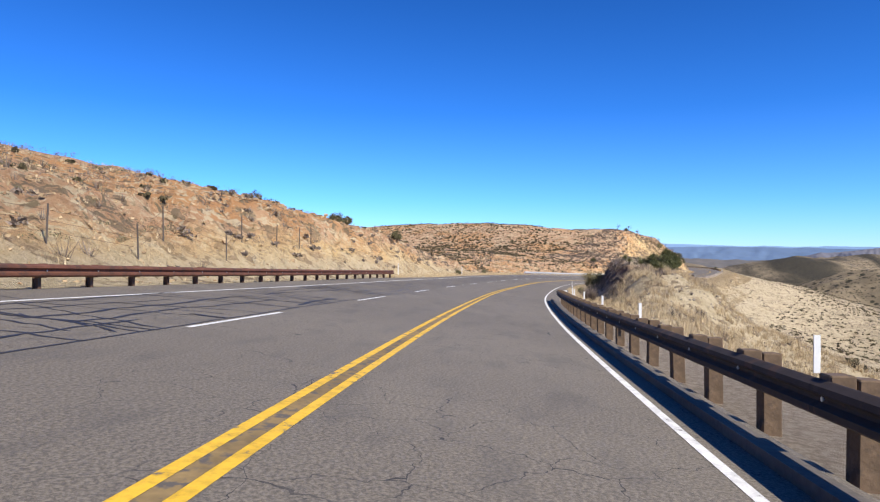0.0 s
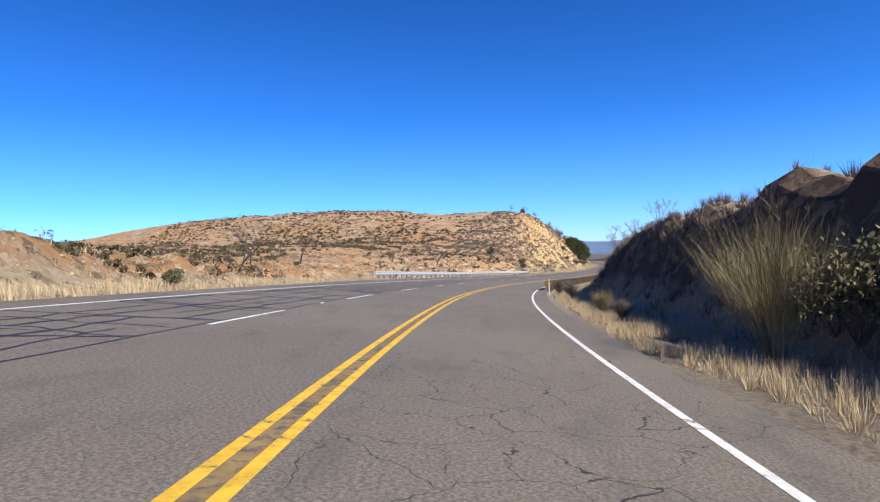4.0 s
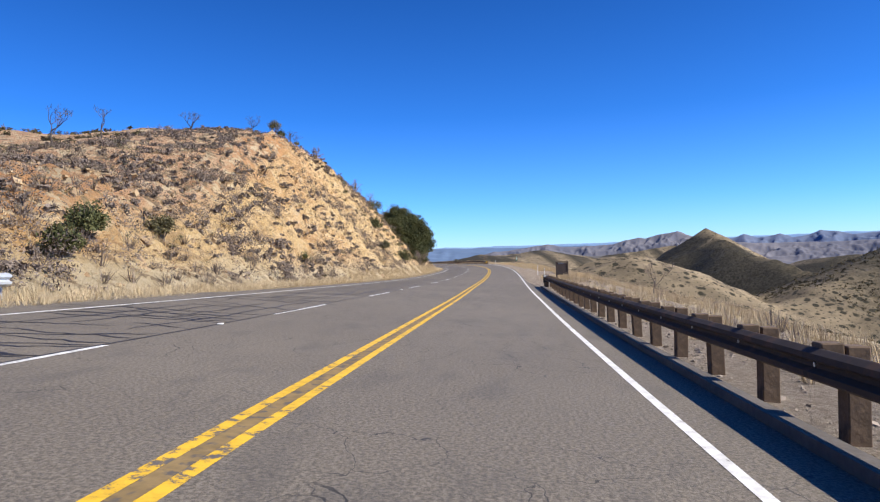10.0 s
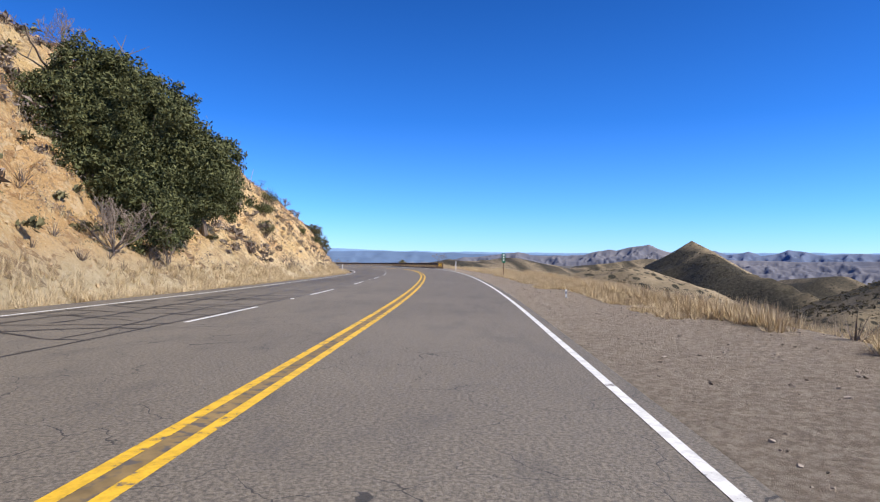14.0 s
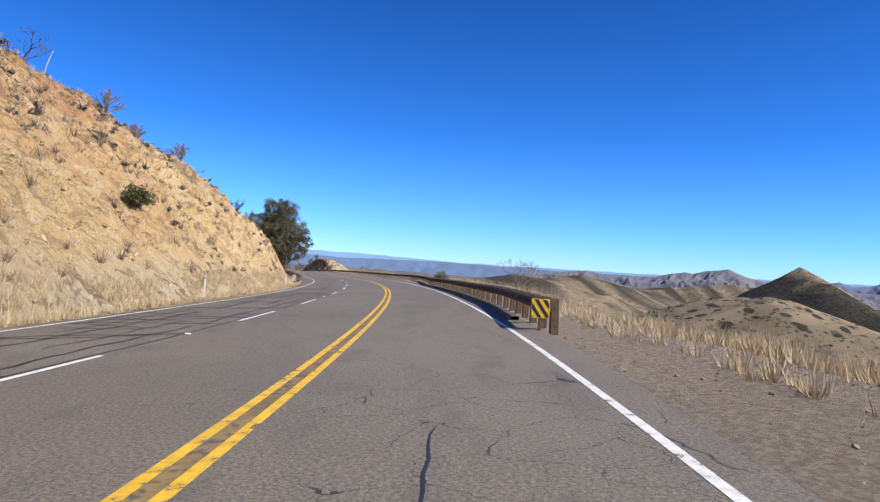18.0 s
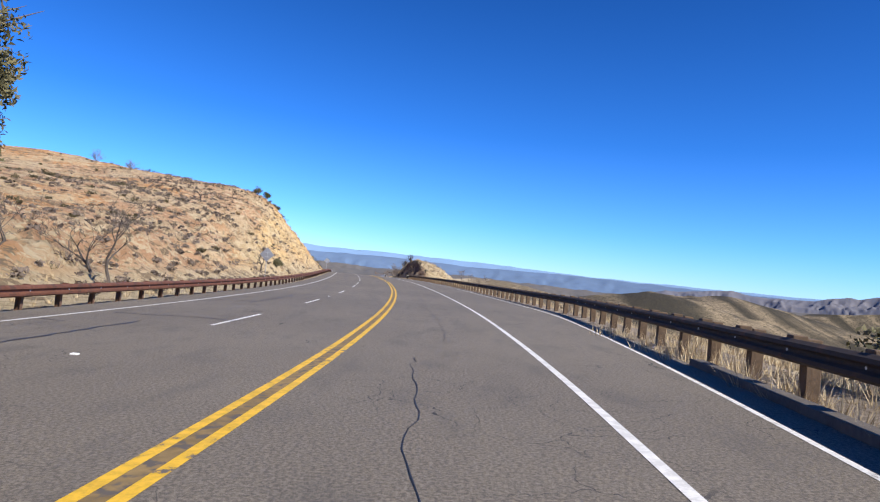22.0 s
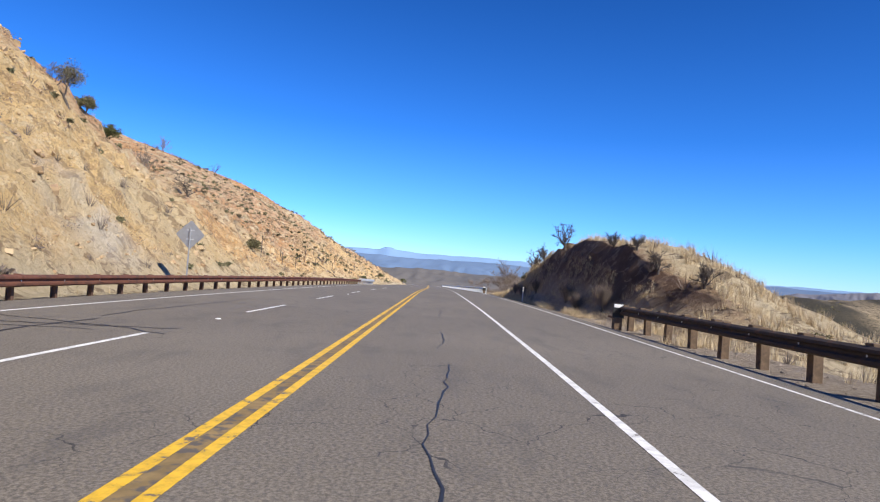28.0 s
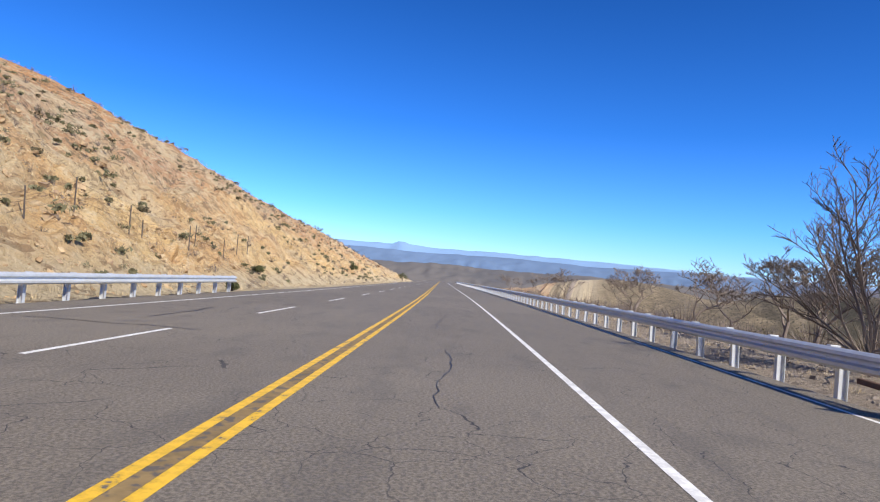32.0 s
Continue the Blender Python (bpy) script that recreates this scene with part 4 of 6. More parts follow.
for ua, ub in ((-4.5, 2.2), (6.95, 12.25), (19.0, 22.6)):
    k = ribbon("curb", at_u(ua), at_u(ub), lambda s: R_NEAR(s) + .42, lambda s: R_NEAR(s) + .2, 0.11, CURB, 0.2)
    tagged(k, "low dark asphalt curb under the guard rail", "curb", kind="structure")


def stripes_board(s, d, w, h, mid, face, label, lean=1):
    """An object marker: a board with slanting black stripes on its own post."""
    m = frame_at(s, d)
    t = thing("marker_sign", m, label, "road sign", "object markers")
    part("post", box(.06, .06, mid + h / 2, (.04, 0, (mid + h / 2) / 2 - .1), .005), STEEL_POST, t)
    b = part("board", box(.02, w, h, (0, 0, mid), .004), face, t)
    for k in range(-3, 4):
        # a slanted bar, cut to the board
        y0 = k * w * .46
        pts = [(y0 - w * .11, -h / 2), (y0 + w * .11, -h / 2), (y0 + w * .11 + h * .7 * lean, h / 2), (y0 - w * .11 + h * .7 * lean, h / 2)]
        poly = clip(pts, w / 2 - .015, h / 2 - .015)
        if len(poly) > 2:
            part("stripe", ([(-.014, y, z + mid) for y, z in poly] , [list(range(len(poly)))]), BLACK, b)
    return t


def clip(poly, hw, hh):
    """A polygon cut to a rectangle."""
    for axis, lim, sign in ((0, hw, 1), (0, -hw, -1), (1, hh, 1), (1, -hh, -1)):
        out = []
        for a, b in zip(poly, poly[1:] + poly[:1]):
            ia, ib = (a[axis] - lim) * sign <= 0, (b[axis] - lim) * sign <= 0
            if ia:
                out.append(a)
            if ia != ib:
                t = (lim - a[axis]) / (b[axis] - a[axis])
                out.append((a[0] + t * (b[0] - a[0]), a[1] + t * (b[1] - a[1])))
        poly = out
        if not poly:
            return []
    return poly


stripes_board(at_u(6.84) - .3, -4.4, .38, .38, .52, SIGN_YELLOW, "yellow and black striped marker at the rail's end")
stripes_board(at_u(18.84) - .3, -4.2, .43, .45, .52, SIGN_YELLOW, "yellow and black striped marker where the long rail begins")
stripes_board(at_u(21.9) - .5, 9.05, .35, .62, .62, WHITE_PLASTIC, "black and white striped marker at the rusty rail's end", -1)


def rail_terminal(s, d, label):
    """A plate and bent end piece that closes a rail."""
    t = thing("rail_terminal", frame_at(s, d), label, "rail terminal", "rail terminals")
    part("plate", box(.03, .42, .52, (0, 0, .58), .01), BLACK, t)
    part("reflector", box(.012, .34, .12, (-.022, 0, .76), .003), WHITE_PLASTIC, t)
    part("strut", box(1.3, .08, .08, (.6, 0, .3), .01), STEEL_POST, t)
    part("foot", box(.3, .3, .5, (.1, 0, .1), .02), TIMBER, t)


rail_terminal(at_u(29.2) + .2, -8.1, "black end plate of the brown guard rail")
rail_terminal(at_u(12.3) + .2, -4.8, "dark end plate of the guard rail beside the turnout")
rail_terminal(at_u(2.13) + .2, -4.8, "end plate of the guard rail before the grassy bank")
rail_terminal(at_u(32.45) - .2, -7.6, "end plate of the galvanised rail")


def delineator(s, d, h, label):
    t = thing("delineator_post", frame_at(s, d, 0, True), label, "delineator post", "roadside delineators")
    t.matrix_basis = t.matrix_basis @ Matrix.Rotation(radians(random.uniform(-3, 3)), 4, "X")
    part("post", joined(box(.012, .075, h + .3, (0, 0, h / 2 - .15), .003), box(.03, .02, h + .3, (.012, 0, h / 2 - .15), .003)), WHITE_PLASTIC, t)
    part("reflector", box(.008, .075, .10, (-.012, 0, h - .12), .002), SIGN_BACK, t)


for u, d in ((2.65, -5.6), (4.05, -5.3), (6.4, -4.6), (13.05, -5.5), (14.14, -5.9), (18.15, -4.7), (30.62, -8.2)):
    delineator(at_u(u), d, 1.15 if u < 16 or u > 18 else .8, "white plastic delineator post in the dry verge")
delineator(at_u(15.38), -6.0, .3, "short broken white delineator stub in the gravel")
for u, d in ((2.8, 9.6), (4.25, 9.2), (19.75, 8.9), (21.35, 9.0)):
    delineator(at_u(u), d, 1.2, "white plastic delineator post below the rock cut")
for u in (.35, .8, 1.15, 1.5, 1.85):
    t = thing("rail_reflector", frame_at(at_u(u), -5.1, .55), "white reflector on a timber guard rail post", "reflector", "rail reflectors")
    part("blade", box(.01, .07, .4, (0, 0, .3), .003), WHITE_PLASTIC, t)


def warning_sign(s, d, h, label):
    """A diamond sign that turns its back to the traffic on this side."""
    t = thing("warning_sign", frame_at(s, d, 0, True), label, "road sign", "warning signs")
    part("post", box(.06, .05, h + .6, (0, 0, (h + .6) / 2 - .3), .006), SIGN_BACK, t)
    k = .46 * math.sqrt(2)
    ring = []
    for a in range(4):
        c = Vector((0, math.cos(a * math.pi / 2), math.sin(a * math.pi / 2))) * k
        e = Vector((0, -math.sin(a * math.pi / 2), math.cos(a * math.pi / 2))) * .05
        ring += [c * .93 - e, c * .97, c * .93 + e]
    v = [(.035, p.y, p.z + h) for p in ring] + [(.047, p.y, p.z + h) for p in ring]
    n = len(ring)
    part("panel", (v, [list(range(n))[::-1], list(range(n, 2 * n))] + [[i, (i + 1) % n, n + (i + 1) % n, n + i] for i in range(n)]), SIGN_BACK, t, "grey back of a diamond panel")
    for z in (-.2, .2):
        part("bracket", box(.012, .36, .05, (.026, 0, h + z), .003), ZINC, t)


warning_sign(at_u(25.08), 11.6, 2.35, "grey back of a diamond warning sign behind the rusty rail")
warning_sign(at_u(29.5), 9.6, 2.5, "grey back of a diamond warning sign below the ochre cut")

# a large brown board on legs that turns its back to the road, by the turnout
t = thing("information_board", frame_at(at_u(12.52), -6.2, 0, True) @ Matrix.Rotation(radians(6), 4, "Z") @ Matrix.Scale(.42, 4), "dark brown information board on two wooden legs", "sign")
for y in (-.95, .95):
    part("leg", box(.2, .24, 3.3, (0, y, 1.3), .015), SIGN_WOOD, t)
part("panel", box(.08, 1.66, 2.0, (0, 0, 1.85), .01), SIGN_WOOD, t)
part("top_beam", box(.26, 2.25, .16, (0, 0, 3.0), .015), SIGN_WOOD, t)
part("strip", box(.02, 1.5, .06, (-.05, 0, 2.78), .004), WHITE_PLASTIC, t, "white strip")
part("rail", box(.1, 1.66, .12, (0, 0, .8), .01), SIGN_WOOD, t)

# a narrow green marker on a post
t = thing("mile_marker", frame_at(at_u(16.75), -6.15, 0, True), "narrow green mile marker on a steel post", "road sign")
part("post", box(.05, .05, 2.0, (.03, 0, .75), .005), STEEL_POST, t)
p = part("panel", box(.015, .27, .72, (0, 0, 1.45), .004), GREEN_SIGN, t)
for z in (1.68, 1.48, 1.28):
    part("bar", box(.006, .13, .12, (-.0115, 0, z), .002), WHITE_PLASTIC, p)


# ---- fences of thin posts and wire
def wire_fence(s0, s1, d, label):
    t = thing("wire_fence", frame_at(s0, d, 0, True), label, "fence", "wire fences")
    inv = t.matrix_basis.inverted()
    spots = []
    for s in np.arange(s0, s1, 3.6):
        q = land(np.array([s]), np.array([d + .6 * math.sin(s)]))
        spots.append(Vector((float(q[0][0]), float(q[1][0]), float(q[2][0]))))
    me = mesh_of("post", tube([(0, 0, -.2), (0, 0, 1.35)], [.035, .03], 5), DEADWOOD)
    for p in spots:
        part("post", me, None, t, m=inv @ Matrix.Translation(p) @ Matrix.Rotation(radians(random.uniform(-5, 5)), 4, "X"))
    for h in (.45, .8, 1.15):
        part("wire", tube([inv @ (p + Vector((0, 0, h))) for p in spots], [.007] * len(spots), 3), STEEL_POST, t)


wire_fence(at_u(-1.5), at_u(2.3), 12.6, "sagging wire fence on thin posts behind the rail")
wire_fence(at_u(31), at_u(35), 14.5, "old wire fence with crooked posts on the slope")

# ---- grey logs washed down the slope
def log_on_slope(points, label):
    spots = []
    for u, d in points:
        q = land(np.array([at_u(u)]), np.array([float(d)]))
        spots.append(Vector((float(q[0][0]), float(q[1][0]), float(q[2][0]) + .1)))
    t = thing("fallen_log", Matrix.Translation(spots[0]), label, "log", "fallen logs")
    path = [spots[0].lerp(spots[1], .5 * k) if k < 2 else spots[1].lerp(spots[2], .5 * (k - 2)) for k in range(5)]
    part("log", tube([p - spots[0] for p in path], [.075, .07, .06, .05, .03], 7), BARK, t)
    part("stub", tube([path[2] - spots[0], path[2] - spots[0] + Vector((.3, .1, .45))], [.05, .02], 5), DEADWOOD, t)


for pts in (((32.35, 14.9), (32.4, 14.0), (32.46, 13.1)), ((32.5, 14.4), (32.66, 13.9), (32.74, 12.6)), ((32.5, 12.9), (32.56, 12.4), (32.62, 12.1))):
    log_on_slope(pts, "weathered grey log lying on the washed-out slope")

# ---- raised road studs between the lane dashes
STUD = mesh_of("stud", box(.1, .1, .022, (0, 0, .009), .006), WHITE_PLASTIC)
for k in range(0, 52, 2):
    s_ = float(knots(DASH_ENDS, k)) + 3.6
    e = thing("road_stud", frame_at(s_, LANE, 0), "small white raised road stud on the asphalt", "road stud", "road studs")
    part("cap", STUD, None, e)

# ---- PLANTS
def scatter(n, u0, u1, d0, d1, seed):
    r = np.random.RandomState(seed)
    s = np.interp(r.uniform(u0, u1, n), U, S)
    return s, r.uniform(d0, d1, n), r


def fans(name, spots, size, count, spread, width, mat, label, category, seed=0, lift=.0, curve=.0):
    """Clumps of thin upright blades or twigs, joined. spots: (n, 3); size: (n,) heights."""
    r = np.random.RandomState(seed)
    n = len(spots)
    P = np.repeat(spots, count, 0)
    H = np.repeat(size, count) * r.uniform(.55, 1.1, n * count)
    a = r.uniform(0, 2 * np.pi, n * count)
    out = r.uniform(0, spread, n * count)
    tip = np.stack([np.cos(a) * out, np.sin(a) * out, np.ones_like(a)], 1)
    tip = tip / np.linalg.norm(tip, axis=1)[:, None] * H[:, None]
    base = P + np.stack([np.cos(a), np.sin(a), 0 * a], 1) * (np.repeat(size, count) * .18 * r.rand(n * count))[:, None]
    base[:, 2] -= .06
    side = np.stack([-np.sin(a + r.uniform(-1, 1, len(a))), np.cos(a), 0 * a], 1) * (width * r.uniform(.6, 1.4, len(a)))[:, None]
    v = np.stack([base - side, base + side, base + tip], 1).reshape(-1, 3)
    f = np.arange(len(v)).reshape(-1, 3)
    return tagged(obj(name, v, f, mat), label, category, kind="stuff")


def leaf_cloud(centres, radii, count, leaf, r, flat=1.0, single=False):
    """Small leaf triangles pairs scattered through balls; returns verts, faces."""
    n = len(centres)
    P = np.repeat(centres, count, 0)
    R = np.repeat(radii, count)
    w = r.normal(size=(n * count, 3))
    w = w / np.linalg.norm(w, axis=1)[:, None] * (r.rand(n * count) ** .45)[:, None]
    w[:, 2] *= flat
    P = P + w * R[:, None]
    a, b = r.normal(size=(n * count, 3)), r.normal(size=(n * count, 3))
    a = a / np.linalg.norm(a, axis=1)[:, None]
    b = np.cross(a, b)
    b = b / np.linalg.norm(b, axis=1)[:, None]
    L = (leaf * r.uniform(.6, 1.4, n * count))[:, None]
    if single:
        v = np.stack([P - a * L, P - b * L * .7, P + a * L], 1).reshape(-1, 3)
        return v, np.arange(len(v)).reshape(-1, 3)
    v = np.stack([P - a * L, P - b * L * .5, P + a * L, P + b * L * .5], 1).reshape(-1, 3)
    return v, np.arange(len(v)).reshape(-1, 4)


def on_land(s, d):
    x, y, z, rock_, grass_, gravel_ = land(s, d)
    return np.stack([x, y, z], 1), rock_, grass_


def tufts(name, n, u0, u1, d0, d1, size, seed, label, count=15, width=.009, spread=.6, mat=STRAW):
    s, d, r = scatter(n, u0, u1, d0, d1, seed)
    keep = fbm(s / 3.0, d / 1.2 + seed, 3) > .40
    p, _, _ = on_land(s[keep], d[keep])
    return fans(name, p, r.uniform(size * .5, size * 1.3, len(p)), count, spread, width, mat, label, "grass", seed)


tufts("dry_grass", 2200, 2.6, 6.8, 8.6, 11.5, .45, 1, "pale dry grass below the left slope")
tufts("dry_grass", 9500, 10.6, 21.8, 8.3, 10.4, .52, 2, "golden dry grass strip at the foot of the cut", 24, .0075, 1.5)
tufts("dry_grass", 6500, 2.2, 7.2, -8.2, -4.95, .42, 3, "tall tan grass below the shaded bank", 20, .0055, 1.0)
tufts("dry_grass", 9000, 6.8, 12.6, -26, -6.2, .6, 4, "pale yellow grass on the spur beyond the rail")
tufts("dry_grass", 13000, 11.9, 19.2, -18, -11.5, .5, 5, "golden grass beyond the turnout", 18, .009, 1.2)
tufts("dry_grass", 12000, 12.6, 19.2, -11.6, -8.3, .55, 18, "thick golden grass along the edge of the turnout", 30, .008, 1.2)
tufts("dry_grass", 2600, 12.4, 13.6, -12, -5.7, .46, 19, "clumps of golden grass round the information board", 30, .007, 1.0)
tufts("dry_grass", 2600, 15.2, 21.8, 15, 27, .5, 20, "pale grass along the top of the cut", 14, .011, 1.2)
tufts("dry_grass", 4600, 15.7, 18.2, -9.5, -5.9, .36, 16, "golden grass growing up to the shoulder", 26, .006, 1.7)
tufts("dry_grass", 1800, 14.9, 15.8, -9.5, -6.9, .33, 17, "golden grass where the turnout narrows", 26, .006, 1.7)
tufts("dry_grass", 5200, 17.6, 23, -14, -6.0, .45, 6, "tall dry grass behind the curved rail", 16, .009, 1.2)
tufts("dry_grass", 1300, 19.6, 21.9, -9.4, -6.7, .95, 22, "tall bleached grass standing behind the curved rail", 16, .007, .7)
tufts("dry_grass", 4200, 22, 29.5, -22, -9.3, .5, 7, "straw-coloured grass beyond the outer rail")
tufts("dry_grass", 2900, 28.9, 32.0, -11.0, -8.1, .42, 8, "tan grass along the shoulder below the bank", 18, .0055, 1.0)
tufts("dry_grass", 2600, 31.0, 32.3, -13, -8.4, .5, 21, "yellow grass where the bank runs out", 22, .008, 1.0)
tufts("dry_grass", 900, 32.0, 36.5, -11.0, -8.3, .2, 15, "short thin grass under the galvanised rail", 12, .006, 1.0)
tufts("dry_grass", 8000, -2, 12, 10.5, 36, .36, 9, "short dry grass tufts on the hillside", 9, .012, .8)
tufts("dry_grass", 8500, 12, 24, 10, 30, .34, 10, "thin dry grass among the rocks of the cut", 11, .012, .8)
tufts("dry_grass", 9000, 24, 39, 10, 38, .38, 11, "thin dry grass on the ochre slope", 9, .012, .8)
tufts("dry_grass", 8500, 1.0, 2.9, -24, -6.2, .5, 14, "bleached grass covering the sunlit mound", 16, .011, .7)
tufts("dry_grass", 3200, -3, 1.2, -24, -6.2, .45, 12, "dry grass on the mound beyond the rail", 10)
tufts("dry_grass", 4200, 29.0, 32, -18, -12.2, .5, 13, "dry grass on top of the bank", 14, .009, .6)


def brush(name, n, u0, u1, d0, d1, size, seed, mat, label, leaves=0, twigs=14):
    s, d, r = scatter(n, u0, u1, d0, d1, seed)
    keep = fbm(s / 7.0, d / 7.0 + seed * 3, 3) > .47
    p, _, _ = on_land(s[keep], d[keep])
    z = r.uniform(size * .45, size * 1.35, len(p))
    if leaves:
        c = np.concatenate([p + np.stack([r.uniform(-.5, .5, len(p)) * z, r.uniform(-.5, .5, len(p)) * z, z * r.uniform(.12, .45, len(p))], 1) for _ in range(3)])
        v, f = leaf_cloud(c, np.tile(z, 3) * r.uniform(.3, .52, 3 * len(z)), max(14, leaves // 6), .034 * size + .024, r, .75, True)
        return tagged(obj(name, v, f, mat), label, "shrubs", kind="stuff")
    return fans(name, p, z, twigs, 1.3, .010 + .006 * size, mat, label, "shrubs", seed)


HILL_SHRUB = leafy("hill_shrub_leaves", (.048, .042, .024), (.14, .114, .062), .85)


def hill_shrubs(n, u0, u1, d0, d1, size, seed, label, mat=HILL_SHRUB):
    """Low rounded shrubs, wider than tall, that stand apart from one another."""
    s, d, r = scatter(n, u0, u1, d0, d1, seed)
    keep = fbm(s / 16.0, d / 11.0 + seed * 3, 3) > r.uniform(.30, .62, n)
    p, _, _ = on_land(s[keep], d[keep])
    z = size * (.45 + r.pareto(3.0, len(p)) * .5).clip(0, 1.6)
    c = np.concatenate([p + np.stack([r.uniform(-.75, .75, len(p)) * z, r.uniform(-.75, .75, len(p)) * z, z * r.uniform(.2, .42, len(p))], 1) for _ in range(3)])
    v, f = leaf_cloud(c, np.tile(z, 3) * r.uniform(.36, .58, 3 * len(z)), 15, .11 + .06 * size, r, .62, True)
    return tagged(obj("hill_shrubs", v, f, mat), label, "shrubs", kind="stuff")


hill_shrubs(4300, 10.5, 15.2, 34, 150, .85, 88, "dark brown-green shrubs on the top of the rounded hill")
hill_shrubs(5400, 4.3, 10.5, 14, 150, .85, 81, "dark brown-green shrubs dotted over the orange hillside")
hill_shrubs(420, -2, 4.3, 16, 80, .6, 84, "small dark shrubs scattered over the near hillside")
hill_shrubs(4200, 18, 33, -150, -32, .8, 85, "dark scrub on the land that falls away from the rail")
hill_shrubs(3000, 6.5, 18, -150, -36, .8, 86, "dark scrub on the spurs below the turnout")
hill_shrubs(900, -2, 3, -150, -22, .9, 87, "dark scrub on the slope below the first bend")
hill_shrubs(2600, 10.2, 15.6, 10.4, 34, .5, 101, "grey-brown leafless bushes all over the cut", TWIG)
hill_shrubs(420, 15.6, 21.8, 10.6, 26, .45, 102, "scattered grey bushes on the steep cut", TWIG)
hill_shrubs(1700, 22.3, 29.5, 10.8, 40, .55, 103, "grey-brown leafless bushes above the rusty rail", TWIG)
hill_shrubs(1500, 29.5, 40, 11.5, 45, .5, 104, "grey-green bushes on the grassy slope", SAGE)
hill_shrubs(700, -2, 4.6, 11.5, 40, .5, 105, "grey bushes on the near hillside", TWIG)
hill_shrubs(620, 14.5, 16.9, 10.9, 24, .8, 106, "dense grey-brown bushes round the oaks on the cut", TWIG)
hill_shrubs(260, 14.3, 17.2, 11.2, 26, .7, 107, "dark olive bushes below the oaks on the cut", OLIVE_LEAF)
hill_shrubs(500, 20.5, 27, 16, 60, .8, 82, "dark low shrubs above the rusty rail")
hill_shrubs(520, 28, 44, 16, 70, .8, 83, "dark low shrubs scattered on the tall slope")
brush("grey_brush", 2600, -2, 12.5, 11.5, 70, .75, 21, TWIG, "leafless grey shrubs on the hillside", 0, 26)
brush("green_brush", 2100, -2, 12.5, 12, 80, .75, 22, SAGE, "low olive green shrubs dotted over the hill", 70)
brush("dark_brush", 2300, -2, 13, 13, 85, .8, 23, OLIVE_LEAF, "dark low bushes on the hill", 90)
brush("grey_brush", 2400, 11, 22, 10.2, 34, .7, 24, TWIG, "leafless grey-purple shrubs on the rock cut", 0, 30)
brush("green_brush", 900, 11, 22, 10.5, 34, .6, 25, SAGE, "grey-green shrubs rooted in the cut", 80)
brush("dry_brush", 3000, 10.5, 22, 10.0, 30, .6, 61, TWIG, "rounded leafless grey bushes on the cut", 110)
brush("dry_brush", 1100, 10.6, 15.0, 10.4, 19, 1.15, 66, TWIG, "large grey-purple leafless bushes low on the cut", 200)
brush("dry_brush", 2700, -2, 12.5, 11, 60, .65, 62, TWIG, "rounded grey-brown bushes on the hillside", 100)
brush("dry_brush", 2600, 22, 40, 10.8, 50, .6, 63, TWIG, "rounded dry bushes above the rail", 100)
brush("dry_brush", 2600, 22, 40, 10.8, 50, .38, 64, STRAW, "cushions of pale bunch grass on the slope", 70)
brush("dry_brush", 2200, -2, 22, 10.0, 50, .38, 65, STRAW, "cushions of straw bunch grass between the rocks", 70)
brush("grey_brush", 2600, 22, 42, 10.8, 55, .7, 26, TWIG, "leafless brush on the slope above the rail", 0, 28)
brush("green_brush", 1100, 22, 44, 11.5, 60, .6, 27, SAGE, "small olive shrubs on the slope", 70)
brush("dark_brush", 2600, 6.5, 30, -110, -14, 1.0, 28, OLIVE_LEAF, "dark scrub on the slope falling to the canyon", 70)
brush("grey_brush", 4500, 6.5, 33, -110, -9, .9, 29, TWIG, "dry brown brush below the road", 0, 24)
brush("grey_brush", 900, 2.3, 7, -30, -8, .55, 30, TWIG, "dry brush on the shaded bank", 0, 30)
brush("grey_brush", 3600, 31.8, 55, -90, -10.4, 1.3, 31, TWIG, "leafless thicket beside the descending road", 0, 34)
brush("dark_brush", 2200, 31.5, 58, -120, -12, 1.2, 32, OLIVE_LEAF, "dark scrub beside the descending road", 80)
brush("grey_brush", 420, 32.3, 37, -30, -10.8, 1.5, 35, TWIG, "tangled leafless thicket behind the galvanised rail", 0, 70)
brush("dry_brush", 3000, 20, 46, -120, -13, .95, 36, TWIG, "rounded brown scrub on the falling slope", 80)
brush("dark_brush", 1800, 30, 46, -70, -11.5, .9, 37, OLIVE_LEAF, "low dark scrub beside the galvanised rail", 80)
brush("grey_brush", 700, 2.3, 7.6, -22, -10.4, .6, 38, TWIG, "dry brush on top of the shaded bank", 0, 40)
brush("grey_brush", 700, -1, 2.6, -30, -9, .5, 39, TWIG, "grey brush among the grass of the mound", 0, 36)
brush("grey_brush", 650, 2.5, 6.9, -11.5, -7.6, .6, 34, TWIG, "bare twigs on the shaded bank", 0, 36)

# ---- oak scrub on the western sides of the canyon's hills
pick = np.argwhere((scrub > .35) & (DD < -110) & (DD > -900) & (SS > -60) & (SS < 1150))
r_ = np.random.RandomState(90)
pick = pick[r_.randint(0, len(pick), 11000)]
spot = P3[pick[:, 0], pick[:, 1]] + r_.uniform(0, 1, (len(pick), 1)) * (P3[pick[:, 0], (pick[:, 1] + 1).clip(0, len(gd) - 1)] - P3[pick[:, 0], pick[:, 1]])
far_z = r_.uniform(.7, 1.7, len(pick))
v_, f_ = leaf_cloud(spot + np.c_[np.zeros((len(pick), 2)), far_z * .35], far_z, 10, .6, r_, .55, True)
